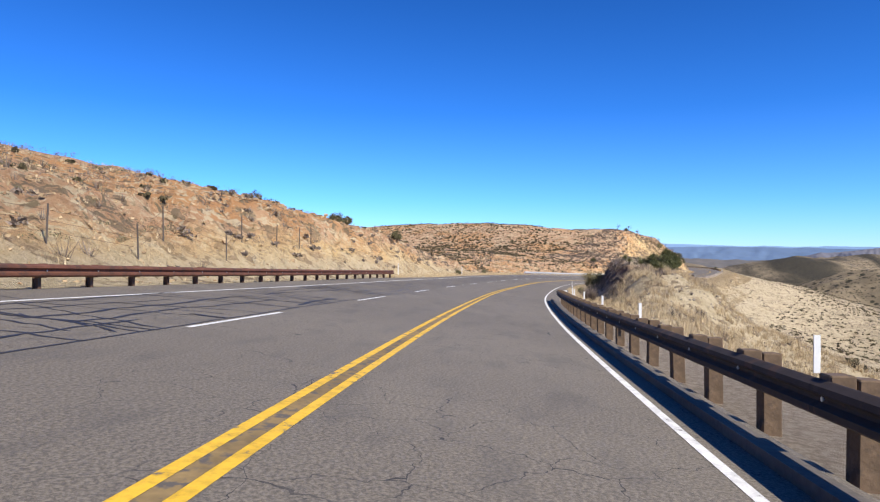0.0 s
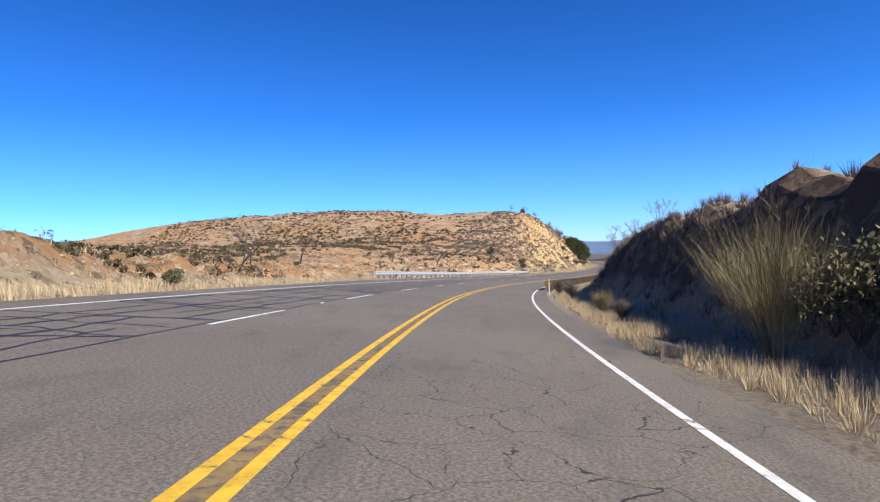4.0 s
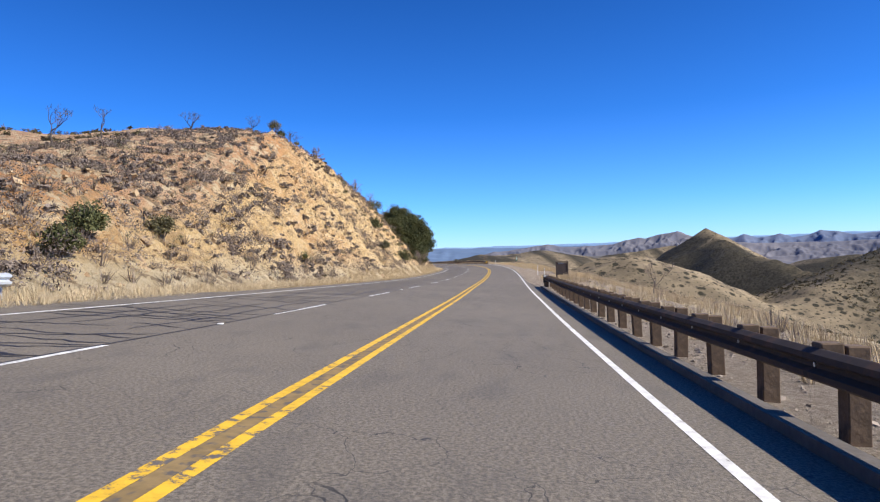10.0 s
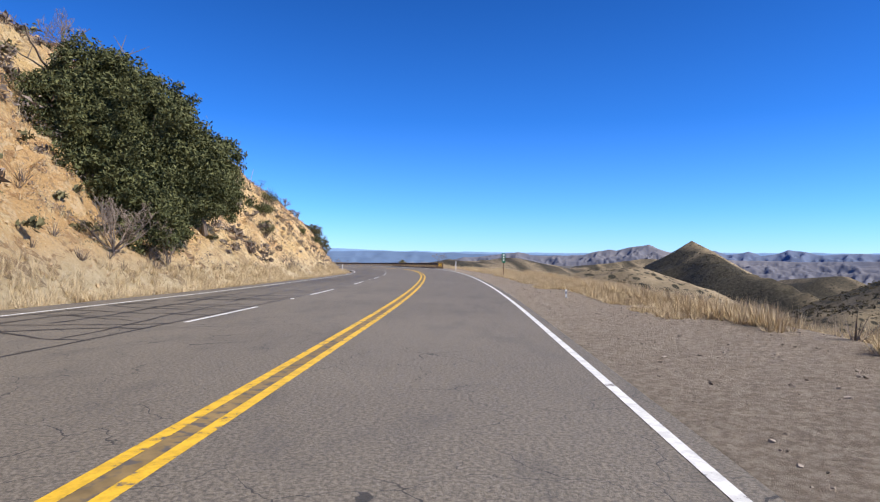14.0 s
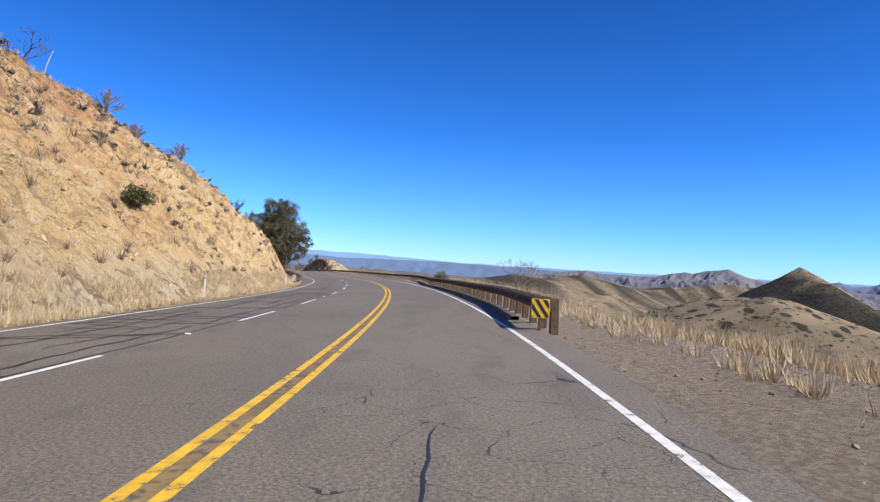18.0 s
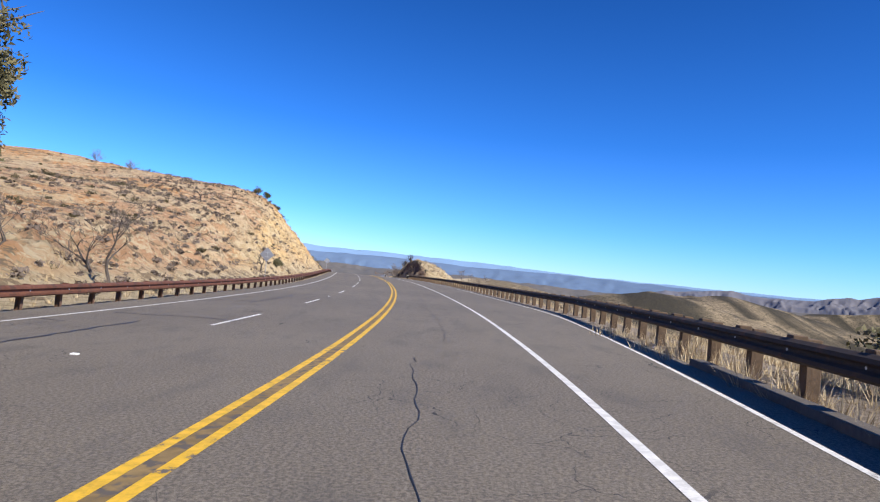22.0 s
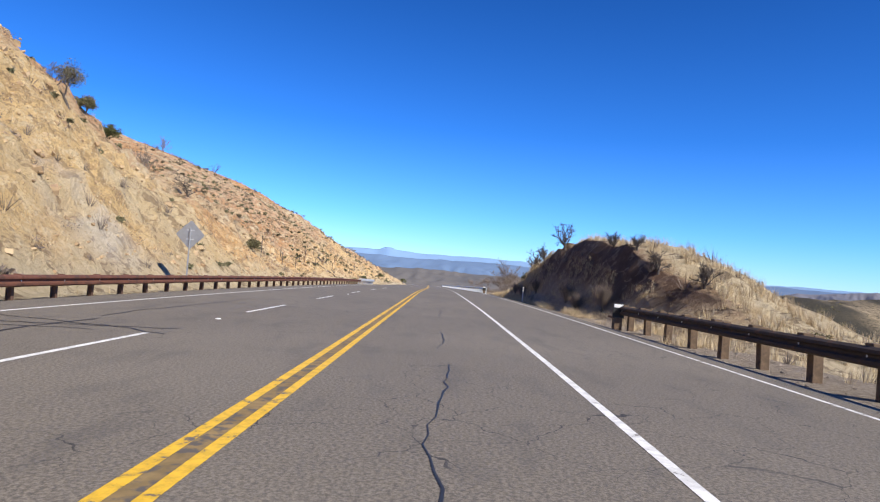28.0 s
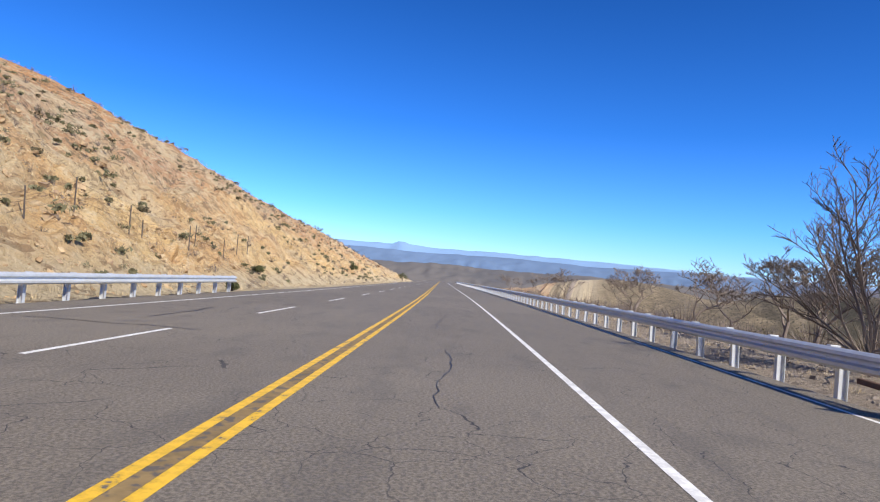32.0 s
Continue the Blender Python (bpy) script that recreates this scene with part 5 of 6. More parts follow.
tagged(obj("canyon_scrub", v_, f_, HILL_SHRUB), "dark oak scrub on the western canyon slopes", "shrubs", kind="stuff")

# ---- loose stones on the slopes
def stones(name, n, u0, u1, d0, d1, size, seed, mat, label, sunk=0.0):
    s, d, r = scatter(n, u0, u1, d0, d1, seed)
    if sunk:
        keep = fbm(s / 5.0, d / 3.0 + seed, 3) > .5
        s, d = s[keep], d[keep]
        n = len(s)
    p, _, _ = on_land(s, d)
    z = size * (r.pareto(2.6, n) * .6 + .35).clip(0, 1.25)
    corner = np.array([(x, y, w) for x in (-1, 1) for y in (-1, 1) for w in (-1, 1)], float) * (.75, .62, .45)
    quad = np.array([(0, 1, 3, 2), (4, 6, 7, 5), (0, 4, 5, 1), (2, 3, 7, 6), (0, 2, 6, 4), (1, 5, 7, 3)])
    v = corner[None] * r.uniform(.55, 1.2, (n, 8, 3)) + r.uniform(-.12, .12, (n, 8, 3))
    for i_, j_ in ((0, 1), (0, 2), (1, 2)):
        a = r.uniform(0, 6.28, n) if j_ == 1 else r.uniform(-.7, .7, n)
        c_, s_ = np.cos(a)[:, None], np.sin(a)[:, None]
        v[..., i_], v[..., j_] = v[..., i_] * c_ - v[..., j_] * s_, v[..., i_] * s_ + v[..., j_] * c_
    v = v * z[:, None, None] + p[:, None] - np.array([0, 0, sunk * size])
    f = (quad[None] + 8 * np.arange(n)[:, None, None]).reshape(-1, 4)
    return tagged(obj(name, v.reshape(-1, 3), f, mat), label, "rocks", kind="stuff")


CRAG = material("ledge_rock", (.40, .265, .14), .95, 0, .05, 2.2, .5, ((.24, .16, .10), 1.5, .55), second=(.52, .38, .22))
OCHRE = leafy("ochre_stone", (.30, .20, .11), (.48, .36, .215), .95)
GREY_STONE = leafy("grey_stone", (.17, .14, .11), (.38, .32, .26), .95)
stones("loose_rocks", 2600, 10.5, 21.8, 9.8, 30, .14, 41, OCHRE, "loose ochre rocks on the cut slope")
stones("loose_rocks", 2200, 26, 34, 10.8, 26, .14, 42, OCHRE, "broken ochre rock on the cut")
stones("loose_rocks", 1400, 0, 5.5, 10.8, 30, .17, 43, OCHRE, "pale rubble on the low cut")
stones("loose_rocks", 1300, 5.5, 12, 13, 60, .22, 44, OCHRE, "pale rocks between the shrubs")
stones("rock_ledge", 3600, 11.2, 21.9, 9.9, 26, .3, 71, CRAG, "angular ochre ledges standing out of the cut", .45)
stones("rock_ledge", 3000, 26.4, 34.5, 10.9, 27, .3, 72, CRAG, "angular pale ledges in the ochre cut", .45)
stones("rock_ledge", 500, -.5, 5, 10.9, 24, .26, 73, CRAG, "weathered ledges of the low cut", .45)
stones("rock_ledge", 500, 9, 12, 10.5, 34, .26, 74, CRAG, "ledges on the rounded hill", .45)
stones("rubble", 9000, 10.8, 21.9, 9.6, 23, .085, 75, OCHRE, "ochre rubble scattered over the cut")
stones("rubble", 8000, 26.2, 36, 10.6, 25, .085, 76, OCHRE, "pale rubble scattered below the ochre cut")
stones("rubble", 5000, -1, 6, 10.2, 24, .08, 77, OCHRE, "pale rubble on the low roadside cut")
stones("rubble", 2500, .9, 2.6, -20, -6, .08, 78, GREY_STONE, "small stones between the grass of the mound")
stones("gravel", 5200, 12.3, 18.8, -14, -4.2, .035, 45, GREY_STONE, "loose grey gravel of the turnout")
stones("gravel", 2600, 6.9, 12.4, -8.5, -5.0, .06, 46, GREY_STONE, "broken stone behind the guard rail")
stones("gravel", 1800, 31.5, 36, -11.5, -8.2, .07, 48, GREY_STONE, "broken stone under the galvanised rail")
stones("gravel", 2200, 19, 29, -9.8, -5.2, .04, 47, GREY_STONE, "gravel under the guard rail")


# ---- trees
def branches(seed, height, spread, levels=5, start=.10, upright=.55, lean=(0, 0)):
    """Limbs of a tree from the root up: a list of (points, radii) and the tips."""
    rnd = random.Random(seed)
    out, tips = [], []

    def grow(p, way, length, radius, level):
        pts, rad = [p], [radius]
        n = 3
        for k in range(n):
            way = (way + Vector((rnd.uniform(-.3, .3), rnd.uniform(-.3, .3), rnd.uniform(-.12, .22)))).normalized()
            p = p + way * (length / n)
            pts.append(p)
            rad.append(radius * (1 - .42 * (k + 1) / n))
        out.append((pts, rad, level))
        if level == levels:
            tips.append(p)
            return
        for k in range(rnd.choice((2, 3, 3) if level < 3 else (2, 2, 3))):
            a = rnd.uniform(0, 2 * math.pi)
            tilt = Vector((math.cos(a), math.sin(a), 0)) * spread
            grow(pts[-1] if k else pts[-2].lerp(pts[-1], rnd.random()), (way * upright + tilt * rnd.uniform(.5, 1.1) + Vector((0, 0, .18))).normalized(), length * rnd.uniform(.62, .85), radius * .55, level + 1)
    grow(Vector((0, 0, -.2)), Vector((lean[0], lean[1], 1)).normalized(), height * .30, start, 1)
    top = max(p.z for pts, _, _ in out for p in pts)
    k = height / top
    return [([p * k for p in pts], rad, lv) for pts, rad, lv in out], [p * k for p in tips]


def wood(t, limbs, mat, least=.010):
    """Trunk, each main limb, and the twigs."""
    for p, r, lv in limbs:
        if lv <= 2:
            part("trunk" if lv == 1 else "limb", tube(p, r, 7), mat, t)
    part("branchwork" if mat is BARK else "crown", joined(*[tube(p, [max(q, .006) for q in r], 4) if lv < 4 else tube(p[::3], [max(r[0], least), least * .6], 3) for p, r, lv in limbs if lv > 2]), mat, t)


def bare_tree(s, d, height, seed, label, spread=.8, levels=6, mat=DEADWOOD, thick=.09, name="bare_tree", group="leafless trees", least=.011):
    t = thing(name, frame_at(s, d, 0, True), label, "tree", group)
    limbs, tips = branches(seed, height, spread, levels, thick)
    wood(t, limbs, mat, least)
    return t


def leaf_tree(s, d, height, seed, label, mat, blobs, leaf=.12, per=70, name="oak_tree", z_down=.0, group="evergreen oaks"):
    """An evergreen: trunk and limbs, and a crown of leaf clumps laid on uneven lobes. blobs: (x, y, z, radius)."""
    t = thing(name, frame_at(s, d, -z_down, True), label, "tree", group)
    limbs, tips = branches(seed, height * .85, .75, 4, .2)
    wood(t, limbs, BARK)
    r = np.random.RandomState(seed)
    cs, rs = [], []
    for x, y, z, q in blobs:
        n = int(26 * q * q)
        w = r.normal(size=(n, 3))
        w = w / np.linalg.norm(w, axis=1)[:, None] * (.55 + .5 * r.rand(n, 1) ** .7)
        cs.append(np.array([x, y, z]) + w * q)
        rs.append(np.full(n, .17 * q + .22) * r.uniform(.6, 1.25, n))
    v, f = leaf_cloud(np.concatenate(cs), np.concatenate(rs), per, leaf, r, .8, True)
    part("crown", (v, f), mat, t)
    return t


def bush(s, d, size, seed, mat, label, leaf=.07, name="bush", group="roadside bushes"):
    t = thing(name, frame_at(s, d, 0, True), label, "bush", group)
    r = np.random.RandomState(seed)
    stems = [tube([(0, 0, -.1), Vector((r.uniform(-.4, .4), r.uniform(-.4, .4), .75)) * size], [.03, .01], 4) for _ in range(7)]
    part("stems", joined(*stems), BARK, t)
    n = 24
    w = r.normal(size=(n, 3))
    w = w / np.linalg.norm(w, axis=1)[:, None] * (.2 + .26 * r.rand(n, 1)) * size
    w[:, 2] = np.abs(w[:, 2]) * 1.1 + .28 * size
    v, f = leaf_cloud(w, .26 * size * r.uniform(.6, 1.2, n), 110, leaf * .8, r, .85)
    part("foliage", (v, f), mat, t)
    return t


def yucca(s, d, size, seed, label):
    t = thing("yucca", frame_at(s, d, 0, True), label, "yucca", "yuccas")
    r = np.random.RandomState(seed)
    v, f = [], []
    for _ in range(90):
        a, e = r.uniform(0, 6.28), math.asin(r.uniform(-.1, 1))
        w = Vector((math.cos(a) * math.cos(e), math.sin(a) * math.cos(e), math.sin(e)))
        side = w.cross(Vector((0, 0, 1))).normalized() * .022
        c = Vector((0, 0, size * .35))
        n = len(v)
        v += [c + side, c - side, c + w * size * .35 - side * .8 + Vector((0, 0, .01)), c + w * size * .65, c + w * size * .35 + side * .8]
        f.append([n, n + 1, n + 2, n + 3, n + 4])
    part("leaves", (v, f), YUCCA_LEAF, t)
    part("stalk", tube([(0, 0, -.1), (0, 0, size * .4)], [.09, .07], 6), BARK, t)


def broom(s, d, size, seed, mat, label):
    """A shrub of thin upright stems, open and twiggy."""
    t = thing("broom_shrub", frame_at(s, d, 0, True), label, "shrub", "broom shrubs")
    r = np.random.RandomState(seed)
    for name, n, wide in (("stem_mass", 46, .007), ("crown", 1500, .0038)):
        a, lean = r.uniform(0, 6.28, n), r.uniform(0, .95, n)
        out = np.stack([np.cos(a), np.sin(a), 0 * a], 1)
        side = np.stack([-np.sin(a), np.cos(a), 0 * a], 1) * wide
        if name == "stem_mass":
            start, length = out * (.06 * size * r.rand(n))[:, None], size * r.uniform(.55, 1.0, n)
        else:
            k = r.uniform(.3, .9, n)
            start, length = (out * lean[:, None] * k[:, None] * .8 + np.c_[0 * k, 0 * k, k]) * size * .75, size * r.uniform(.15, .38, n)
        bend = r.normal(size=(n, 3)) * (.24 if name == "stem_mass" else .62)
        up_ = np.c_[0 * a, 0 * a, np.ones(n)]
        mid_ = start + (up_ + out * lean[:, None] * .55 + bend * .5) * (length * .5)[:, None]
        tip = mid_ + (up_ + out * lean[:, None] * 1.0 + bend) * (length * .5)[:, None]
        v = np.stack([start - side, start + side, mid_ + side * .7, mid_ - side * .7, tip], 1).reshape(-1, 3)
        base = 5 * np.arange(n)
        f = [list(q) for q in np.stack([base, base + 1, base + 2, base + 3], 1).tolist()] + np.stack([base + 3, base + 2, base + 4], 1).tolist()
        part(name, (v, f), mat, t)


for u, d, sz, sd in ((6.3, -5.3, 1.3, 1), (6.5, -5.9, 1.4, 2), (6.15, -6.0, 1.2, 3), (5.3, -6.0, 1.0, 4), (4.62, -7.0, 2.9, 5), (4.72, -7.5, 2.7, 6), (5.15, -6.2, .8, 11), (2.55, -6.6, 1.1, 12), (2.75, -7.0, 1.2, 13), (2.4, -6.9, 1.2, 14), (29.9, -9.4, 1.2, 15), (29.7, -9.9, 1.5, 16), (30.15, -9.8, 1.4, 17), (3.4, -6.4, .9, 7), (31.2, -9.6, 1.4, 8), (30.9, -10.0, 1.3, 9), (31.6, -9.8, 1.3, 10)):
    broom(at_u(u), d, sz, sd, BROOM if sz > 2 or sd in (4, 7) else TWIG, "open twiggy yellow-green shrub in the verge" if sz > 2 or sd in (4, 7) else "tangled brown leafless shrub in the verge")

def dome_tree(s, d, height, width, seed, label, mat=DEADWOOD, limbs=11, thick=.05, gnarl=.16, group="leafless trees", rich=0):
    """A leafless tree: limbs fan out from a short trunk and part into finer and finer shoots."""
    t = thing("bare_tree", frame_at(s, d, -.05, True), label, "tree", group)
    r = random.Random(seed)
    fine = []

    def shoot(p, way, length, rad, level):
        n = 5 if level == 1 else 3 if level == 2 else 2 if level == 3 else 1
        pts, w = [p], way
        for k in range(n):
            w = (w + Vector((r.gauss(0, gnarl), r.gauss(0, gnarl), r.gauss(.05, gnarl)))).normalized()
            p = p + w * (length / n)
            pts.append(p)
        radii = [max(rad * (1 - .7 * k / n), .0045) for k in range(n + 1)]
        if level == 1:
            part("limb", tube(pts, radii, 5), mat, t)
        else:
            fine.append(tube(pts, radii, 3))
        if level == 4:
            return
        m = (7, 5, 4)[level - 1] + rich * 2
        for k in range(m):
            f = .22 + .78 * (k + r.random()) / m
            i = min(int(f * n), n - 1)
            a = r.uniform(0, 2 * math.pi)
            turn = Vector((math.cos(a), math.sin(a), r.uniform(-.2, .5)))
            shoot(pts[i].lerp(pts[i + 1], f * n - i), (w * .85 + turn * .7).normalized(), length * (1.05 - .55 * f) * r.uniform(.38, .62), rad * .5, level + 1)
    top = Vector((0, 0, .12 * height))
    part("trunk", tube([(0, 0, -.25), tuple(top * .5), tuple(top)], [thick * 1.9, thick * 1.6, thick * 1.5], 7), mat, t)
    for k in range(limbs):
        a, e = 2.4 * k + r.uniform(-.3, .3), radians(18 + 70 * (k + .5) / limbs)
        reach = 1 / math.hypot(math.cos(e) / (width / 2), math.sin(e) / (height * .8))
        shoot(top * r.uniform(.4, 1), Vector((math.cos(a) * math.cos(e), math.sin(a) * math.cos(e), math.sin(e))), reach * r.uniform(.95, 1.12), thick, 1)
    part("crown", joined(*fine), mat, t)
    return t


# the dark oaks that lean out of the cut
leaf_tree(at_u(15.62), 15.0, 7.5, 1, "dense dark green oak leaning out of the cut", OAK_LEAF, [(0, -.8, 2.6, 2.5), (-1.9, .2, 1.9, 2.1), (1.4, -.2, 3.2, 2.2), (.4, -2.0, 1.2, 2.2), (-.8, -.4, 3.9, 1.7), (-2.2, -1.6, .6, 1.7), (-1.8, -3.0, -1.2, 1.9), (0, -3.4, -1.0, 1.9), (-3.4, -1.2, -.4, 1.6), (-2.6, -4.0, -2.4, 1.4)], .092, 105, z_down=.7)
leaf_tree(at_u(15.62), 11.4, 7.2, 2, "dark green oak beside its twin on the cut", OAK_LEAF, [(.2, .4, 4.6, 2.4), (1.7, .6, 4.2, 2.1), (.8, -.8, 3.4, 2.0), (-1.2, .2, 5.2, 1.9), (.6, .6, 6.4, 1.6), (2.2, -.3, 3.0, 1.6), (-.6, .2, 2.4, 1.8), (-2.2, .6, 3.0, 1.8), (.6, .2, 1.5, 1.4)], .092, 105, z_down=.3)
leaf_tree(at_u(15.95), 11.6, 5.5, 3, "smaller dark oak at the end of the clump", OAK_LEAF, [(0, 0, 3.4, 1.8), (1.0, .3, 2.6, 1.5), (-.3, -.5, 4.4, 1.3), (.6, -.8, 2.2, 1.3)], .092, 105, z_down=.3)
# the lone tree in the gully
leaf_tree(at_u(22.7), 11.9, 10.0, 4, "tall lone evergreen oak with thin brownish crown behind the rail", OLIVE_LEAF, [(0, .2, 7.4, 2.4), (.2, 1.0, 9.2, 1.7), (-.3, -.6, 9.0, 1.6), (.3, 1.2, 6.2, 2.2), (.2, -1.6, 6.6, 1.9), (-.3, 3.0, 7.6, 1.4), (.2, 3.0, 6.2, 1.5), (.2, -2.7, 5.2, 1.4), (0, -1.8, 4.4, 1.6), (.3, .4, 4.6, 2.0), (-.2, 2.2, 4.6, 1.7), (.2, 1.4, 3.0, 1.6), (.1, -.4, 3.0, 1.4)], .078, 110, name="lone_oak")
for u, d, sz, sd, mt in ((14.42, 10.7, 2.3, 1, OAK_LEAF), (14.35, 14.4, 1.9, 2, OAK_LEAF), (14.1, 12.4, 1.3, 3, SAGE), (16.8, 18.6, 3.0, 51, OLIVE_LEAF), (17.2, 19.6, 3.4, 52, OLIVE_LEAF), (16.6, 20.5, 3.0, 57, OAK_LEAF), (17.0, 21.8, 3.2, 58, OLIVE_LEAF), (18.5, 17.5, 2.6, 53, OAK_LEAF), (19.9, 13.4, 1.6, 54, OAK_LEAF), (34.6, 12.2, .8, 55, OAK_LEAF), (31.05, 15.2, 1.4, 56, OLIVE_LEAF), (16.1, 14.0, 1.7, 4, OLIVE_LEAF), (16.9, 12.5, 1.5, 5, SAGE), (17.55, 15.2, 2.0, 6, OAK_LEAF),
                         (17.9, 19.5, 1.6, 7, OLIVE_LEAF), (10.75, 17.5, 1.8, 8, OAK_LEAF), (11.15, 13.2, 1.5, 9, OAK_LEAF), (11.55, 14.5, 1.5, 10, OLIVE_LEAF), (11.0, 12.0, 1.2, 11, OAK_LEAF), (18.9, 14.5, 1.7, 12, OAK_LEAF),
                         (28.9, 22.5, 2.0, 13, OAK_LEAF), (29.25, 22, 1.6, 14, OLIVE_LEAF), (29.5, 21.5, 1.4, 15, OAK_LEAF), (28.5, 23.5, 1.8, 16, OLIVE_LEAF), (3.65, 14.6, 1.3, 17, OLIVE_LEAF), (2.95, 16.5, 1.5, 18, OLIVE_LEAF),
                         (4.3, 9.9, .8, 19, SAGE), (5.2, 10.2, .8, 20, SAGE), (33.9, 9.9, .7, 21, OAK_LEAF), (42.5, 10.5, 3.0, 22, OAK_LEAF), (38, 14, 1.6, 23, OAK_LEAF), (22.5, -9.2, 2.3, 24, SAGE), (20.25, -8.6, 1.5, 25, SAGE), (26.0, 13.2, 1.2, 26, SAGE),
                         (7.5, -11.4, 1.5, 27, OAK_LEAF), (7.78, -11.6, 1.9, 67, OLIVE_LEAF), (6.5, -12.2, 1.7, 28, OLIVE_LEAF), (32.3, -13.5, 2.0, 29, OAK_LEAF), (32.0, -12.0, 1.5, 30, OLIVE_LEAF), (4.6, -8.2, 2.2, 31, SAGE)):
    bush(at_u(u), d, sz, sd, mt, {OAK_LEAF: "dense dark green bush on the dry slope", OLIVE_LEAF: "olive green bush with brownish tips", SAGE: "yellowish green bush in the dry verge"}[mt], .055 if sz < 1 else .075)
dome_tree(at_u(32.78), -11.0, 4.6, 4.8, 62, "rounded leafless grey tree at the end of the galvanised rail", TWIG, 15, .038, .12, rich=1)
for u, d, h, sd in ((32.95, -11.5, 3.2, 61), (33.2, -13.0, 3.6, 62), (33.5, -11.8, 3.0, 63), (33.6, -14.5, 3.8, 64), (34.0, -12.2, 3.2, 65), (34.4, -14.0, 3.4, 66), (33.0, -17.0, 3.4, 67), (35.2, -12.5, 3.4, 68), (36.5, -13.5, 3.6, 69), (38, -13, 3.4, 70)):
    bare_tree(at_u(u), d, h, sd, "leafless roadside tree beyond the galvanised rail", 1.05, 8, TWIG, .09, least=.013)
for u, d, h, w, sd in ((30.72, -11.5, 2.3, 2.4, 6), (31.15, -11.3, 1.7, 2.1, 7), (31.4, -11.4, 1.9, 2.0, 8), (31.65, -11.6, 1.7, 1.6, 9), (30.0, -11.8, .9, 1.4, 10), (29.8, -12.0, .8, 1.3, 11), (29.55, -11.6, 1.1, 1.6, 12), (29.35, -12.2, 1.0, 1.5, 13), (32.05, -12.4, 1.9, 1.9, 14), (32.2, -13.8, 2.2, 2.0, 15)):
    dome_tree(at_u(u), d, h, w, sd, "dark leafless mesquite on the bank", DEADWOOD, 8, .035 if h < 1.5 else .05, .26)
for u, d, h, sd in ((7.72, -10.4, 3.6, 48), (7.85, -11.2, 3.0, 49), (7.15, -12, 3.6, 14), (7.35, -13, 3.4, 15), (6.85, -13.2, 3.8, 16), (7.0, -10.5, 2.8, 17), (20.2, -8.3, 3.0, 18), (12.2, -11.5, 2.6, 19), (26.6, -11, 2.6, 20), (26.9, -12.5, 2.4, 21), (26.3, -12.8, 2.2, 22)):
    bare_tree(at_u(u), d, h, sd, "greyish leafless tree beyond the rail", .7, 6, TWIG, .06)
for u, d, h, sd in ((23.62, 13.4, 4.7, 23), (23.1, 13.6, 3.6, 24), (23.2, 14.6, 3.4, 46), (23.0, 15.4, 3.2, 47), (23.7, 15, 2.8, 25), (6.1, 16, 3.6, 26), (6.6, 20, 3.2, 27), (7.3, 22, 3.0, 28), (8.2, 18, 2.6, 29), (9.0, 17, 2.6, 30), (10.2, 15, 3.0, 31), (25.6, 13.8, 2.4, 32), (12.4, 32, 3.2, 33), (12.9, 34, 3.0, 34), (13.4, 30, 2.4, 35),
                    (19.0, 25, 2.2, 36), (20.2, 23, 2.4, 37), (18.2, 26, 2.0, 38), (21.2, 19.5, 1.8, 39), (29.9, 20, 2.2, 40), (27.6, 25, 2.0, 41), (26.9, 27, 2.0, 42), (34.3, 40, 2.6, 43), (14.9, 28, 2.8, 44), (14.3, 30, 2.6, 45)):
    bare_tree(at_u(u), d, h, sd, "burnt leafless shrub tree on the hillside", .8, 6, DEADWOOD, .10)
for u, d, h, sd in ((3.28, -11.7, 1.25, 71), (3.02, -12.1, 1.3, 72), (2.9, -11.8, 1.2, 73)):
    bare_tree(at_u(u), d, h, sd, "low spreading leafless mesquite on top of the shaded bank", 1.25, 7, DEADWOOD, .07, least=.009)
for u, d, sz, sd in ((2.86, -12.3, 1.7, 74), (2.7, -12.8, 1.9, 75)):
    bush(at_u(u), d, sz, sd, OAK_LEAF, "dense dark green bush on top of the shaded bank")


# ---- what stands on the skyline of the cuts
for u, d, h, w, sd in ((20.3, 18.5, 1.6, 2.4, 31), (20.41, 17.4, 1.0, 1.5, 32), (20.83, 16.6, 1.5, 2.0, 33), (15.04, 24.9, 1.5, 2.2, 34), (16.36, 23.5, 2.6, 3.4, 35), (16.97, 22.7, 3.0, 3.6, 36), (30.35, 19.5, 1.4, 1.8, 37), (28.56, 53, 2.4, 2.8, 38), (28.4, 46, 2.2, 2.8, 39), (34.08, 48.2, 2.6, 3.2, 40), (15.3, 10.7, 2.2, 3.2, 41), (15.5, 10.3, 1.8, 2.6, 42)):
    dome_tree(at_u(u), d, h, w, sd, "rounded grey-violet leafless bush on the cut", TWIG, 10, .035, .2, "grey bushes on the cut")
for u, d, h, w, sd in ((21.57, 14.6, 1.7, 1.5, 43), (21.62, 13.3, 1.4, 1.0, 44), (30.6, 18, 1.9, 1.6, 45)):
    dome_tree(at_u(u), d, h, w, sd, "gnarled dead shrub at the edge of the cut", DEADWOOD, 6, .045, .3, "grey bushes on the cut")
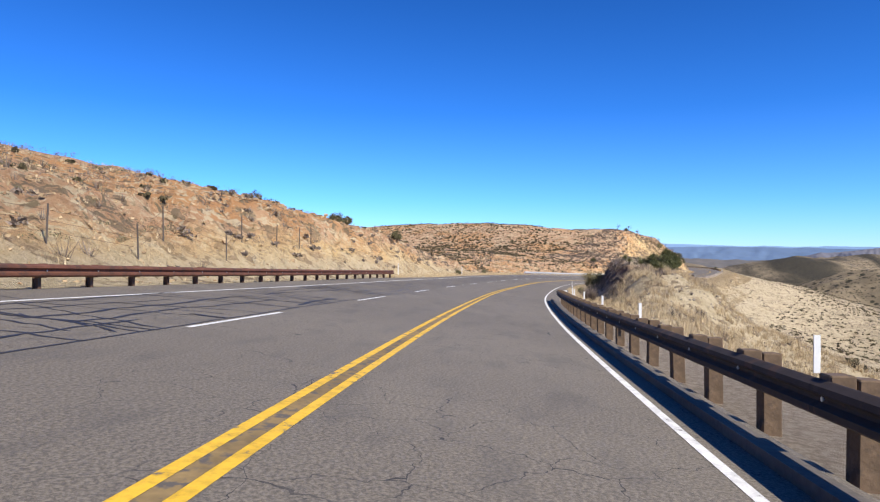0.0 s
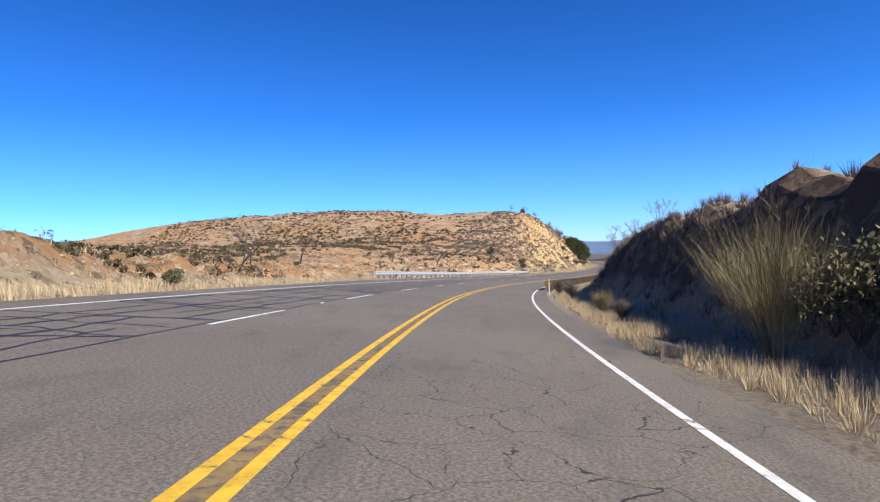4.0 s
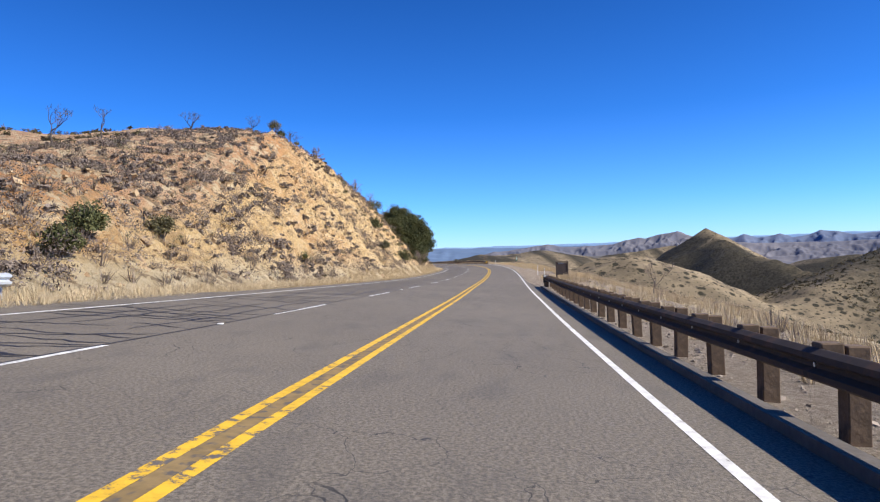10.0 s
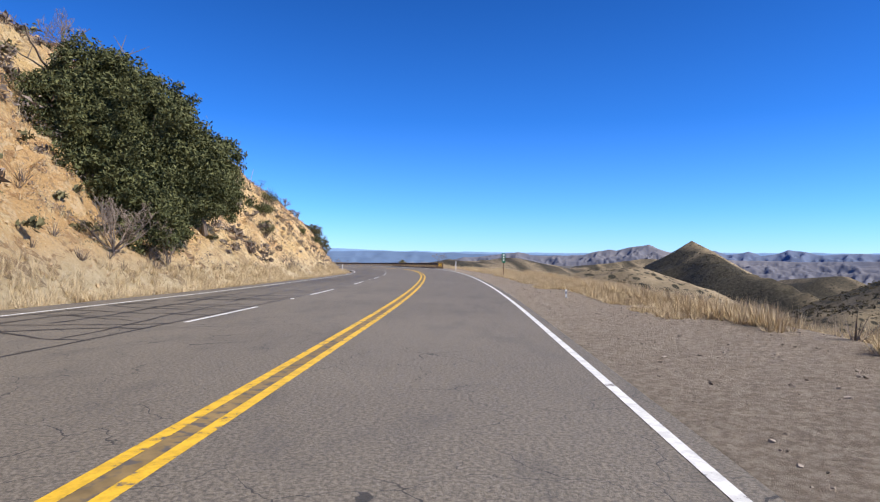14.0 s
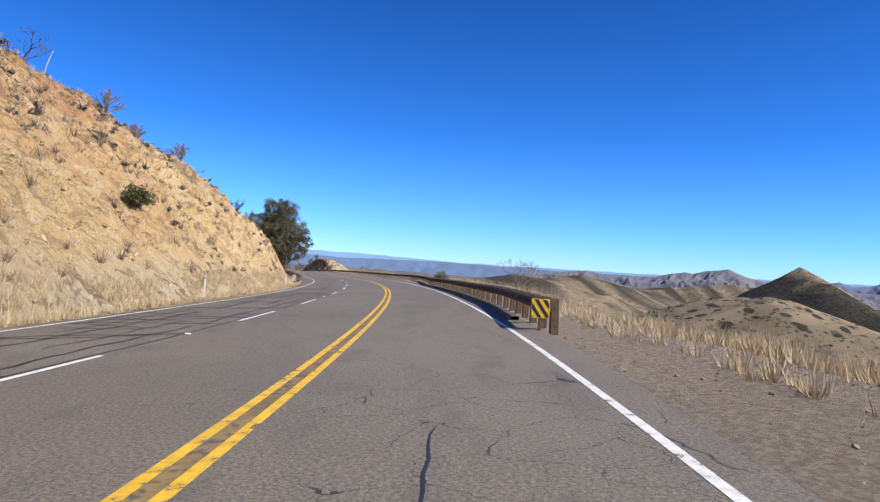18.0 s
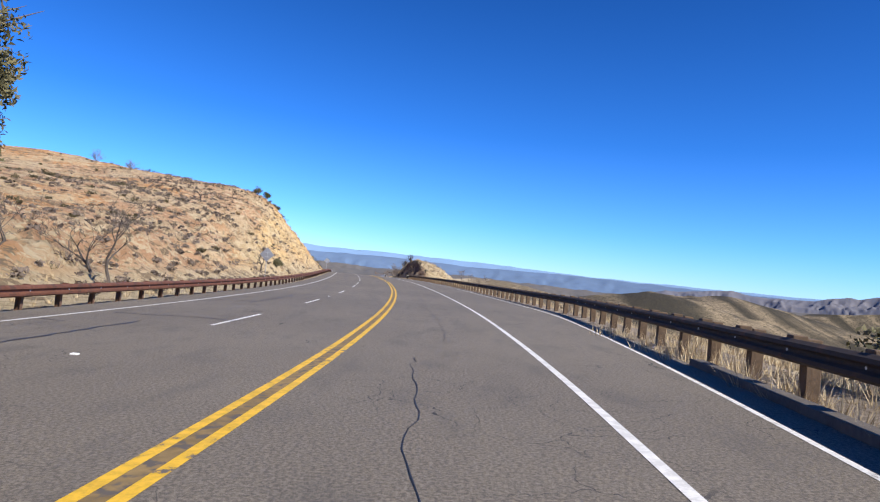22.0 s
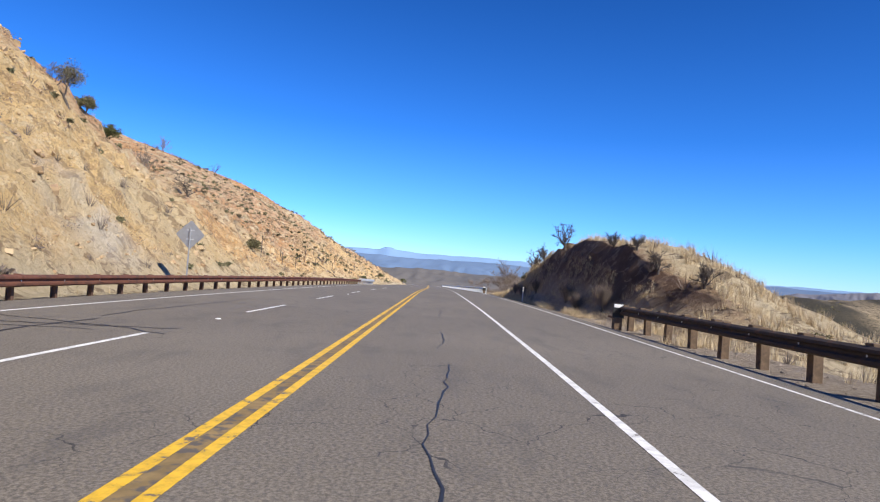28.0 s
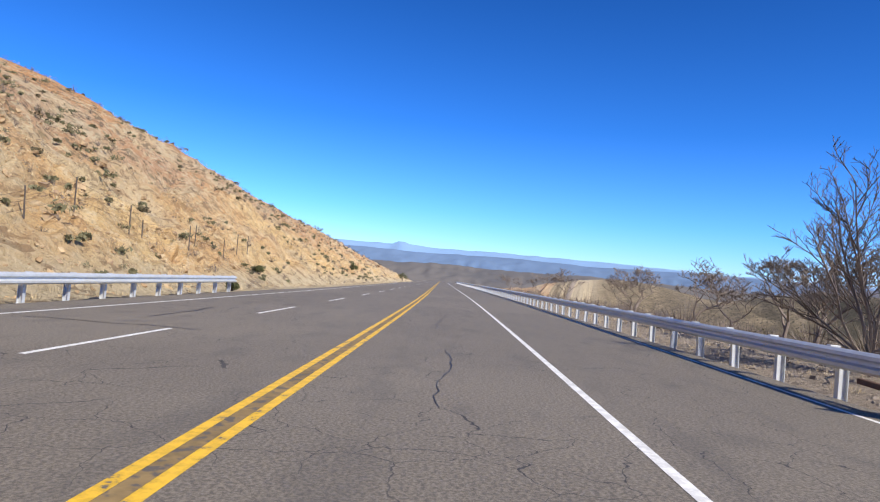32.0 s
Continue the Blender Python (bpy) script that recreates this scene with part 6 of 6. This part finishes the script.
for u, d, sz, sd, mt in ((14.0, 24.8, 1.7, 91, OLIVE_LEAF), (14.27, 25.7, 1.1, 92, OAK_LEAF), (30.06, 21.9, 2.0, 93, OLIVE_LEAF), (30.11, 21.2, 1.3, 94, OLIVE_LEAF), (30.2, 20.5, 1.4, 95, OAK_LEAF), (3.22, 17.4, 1.2, 96, OLIVE_LEAF)):
    bush(at_u(u), d, sz, sd, mt, "dark green bush on the edge of the cut" if mt is OAK_LEAF else "olive green bush on the edge of the cut", .06)
for u, d, h, lean in ((19.88, 23.5, 2.0, .35), (20.2, 21.6, 1.6, .3)):
    t = thing("agave_stalk", frame_at(at_u(u), d, 0, True), "bleached dry agave stalk leaning on the skyline", "plant", "agave stalks")
    part("stalk", tube([(0, 0, -.2), (lean * .4, -.1 * h, h * .5), (lean * .9, -.22 * h, h)], [.035, .028, .018], 5), STRAW, t)


def snagged_bag(s, d):
    """A white plastic bag caught on a bent dry stalk."""
    t = thing("plastic_bag", frame_at(s, d, 0, True), "crumpled white plastic bag snagged on a dry stalk", "litter")
    bm = bmesh.new()
    bmesh.ops.create_icosphere(bm, subdivisions=3, radius=.07)
    r = random.Random(8)
    for q in bm.verts:
        q.co = Vector((q.co.x * .8, q.co.y * 1.1, q.co.z * 1.3)) * r.uniform(.72, 1.15) + Vector((.02, -.12, .56))
    v, f = [tuple(q.co) for q in bm.verts], [tuple(k.index for k in p.verts) for p in bm.faces]
    bm.free()
    part("bag", (v, f), WHITE_PLASTIC, t)
    part("stalk", tube([Vector((0, .05, -.1)), Vector((0, .04, .40)), Vector((.01, -.02, .60)), Vector((.02, -.12, .62))], [.010, .009, .007, .006], 5), STRAW, t, "bent straw-coloured stalk")


snagged_bag(at_u(2.43), -5.5)
for u, d, sz, sd in ((3.0, -11.6, 1.3, 1), (3.4, -11.2, .9, 2), (2.6, -12.2, 1.0, 3), (3.9, -11.4, .9, 4), (12.25, 11.6, 1.1, 5), (4.4, -11.6, .9, 6)):
    yucca(at_u(u), d, sz, sd, "spiky yellow-green yucca on the slope")
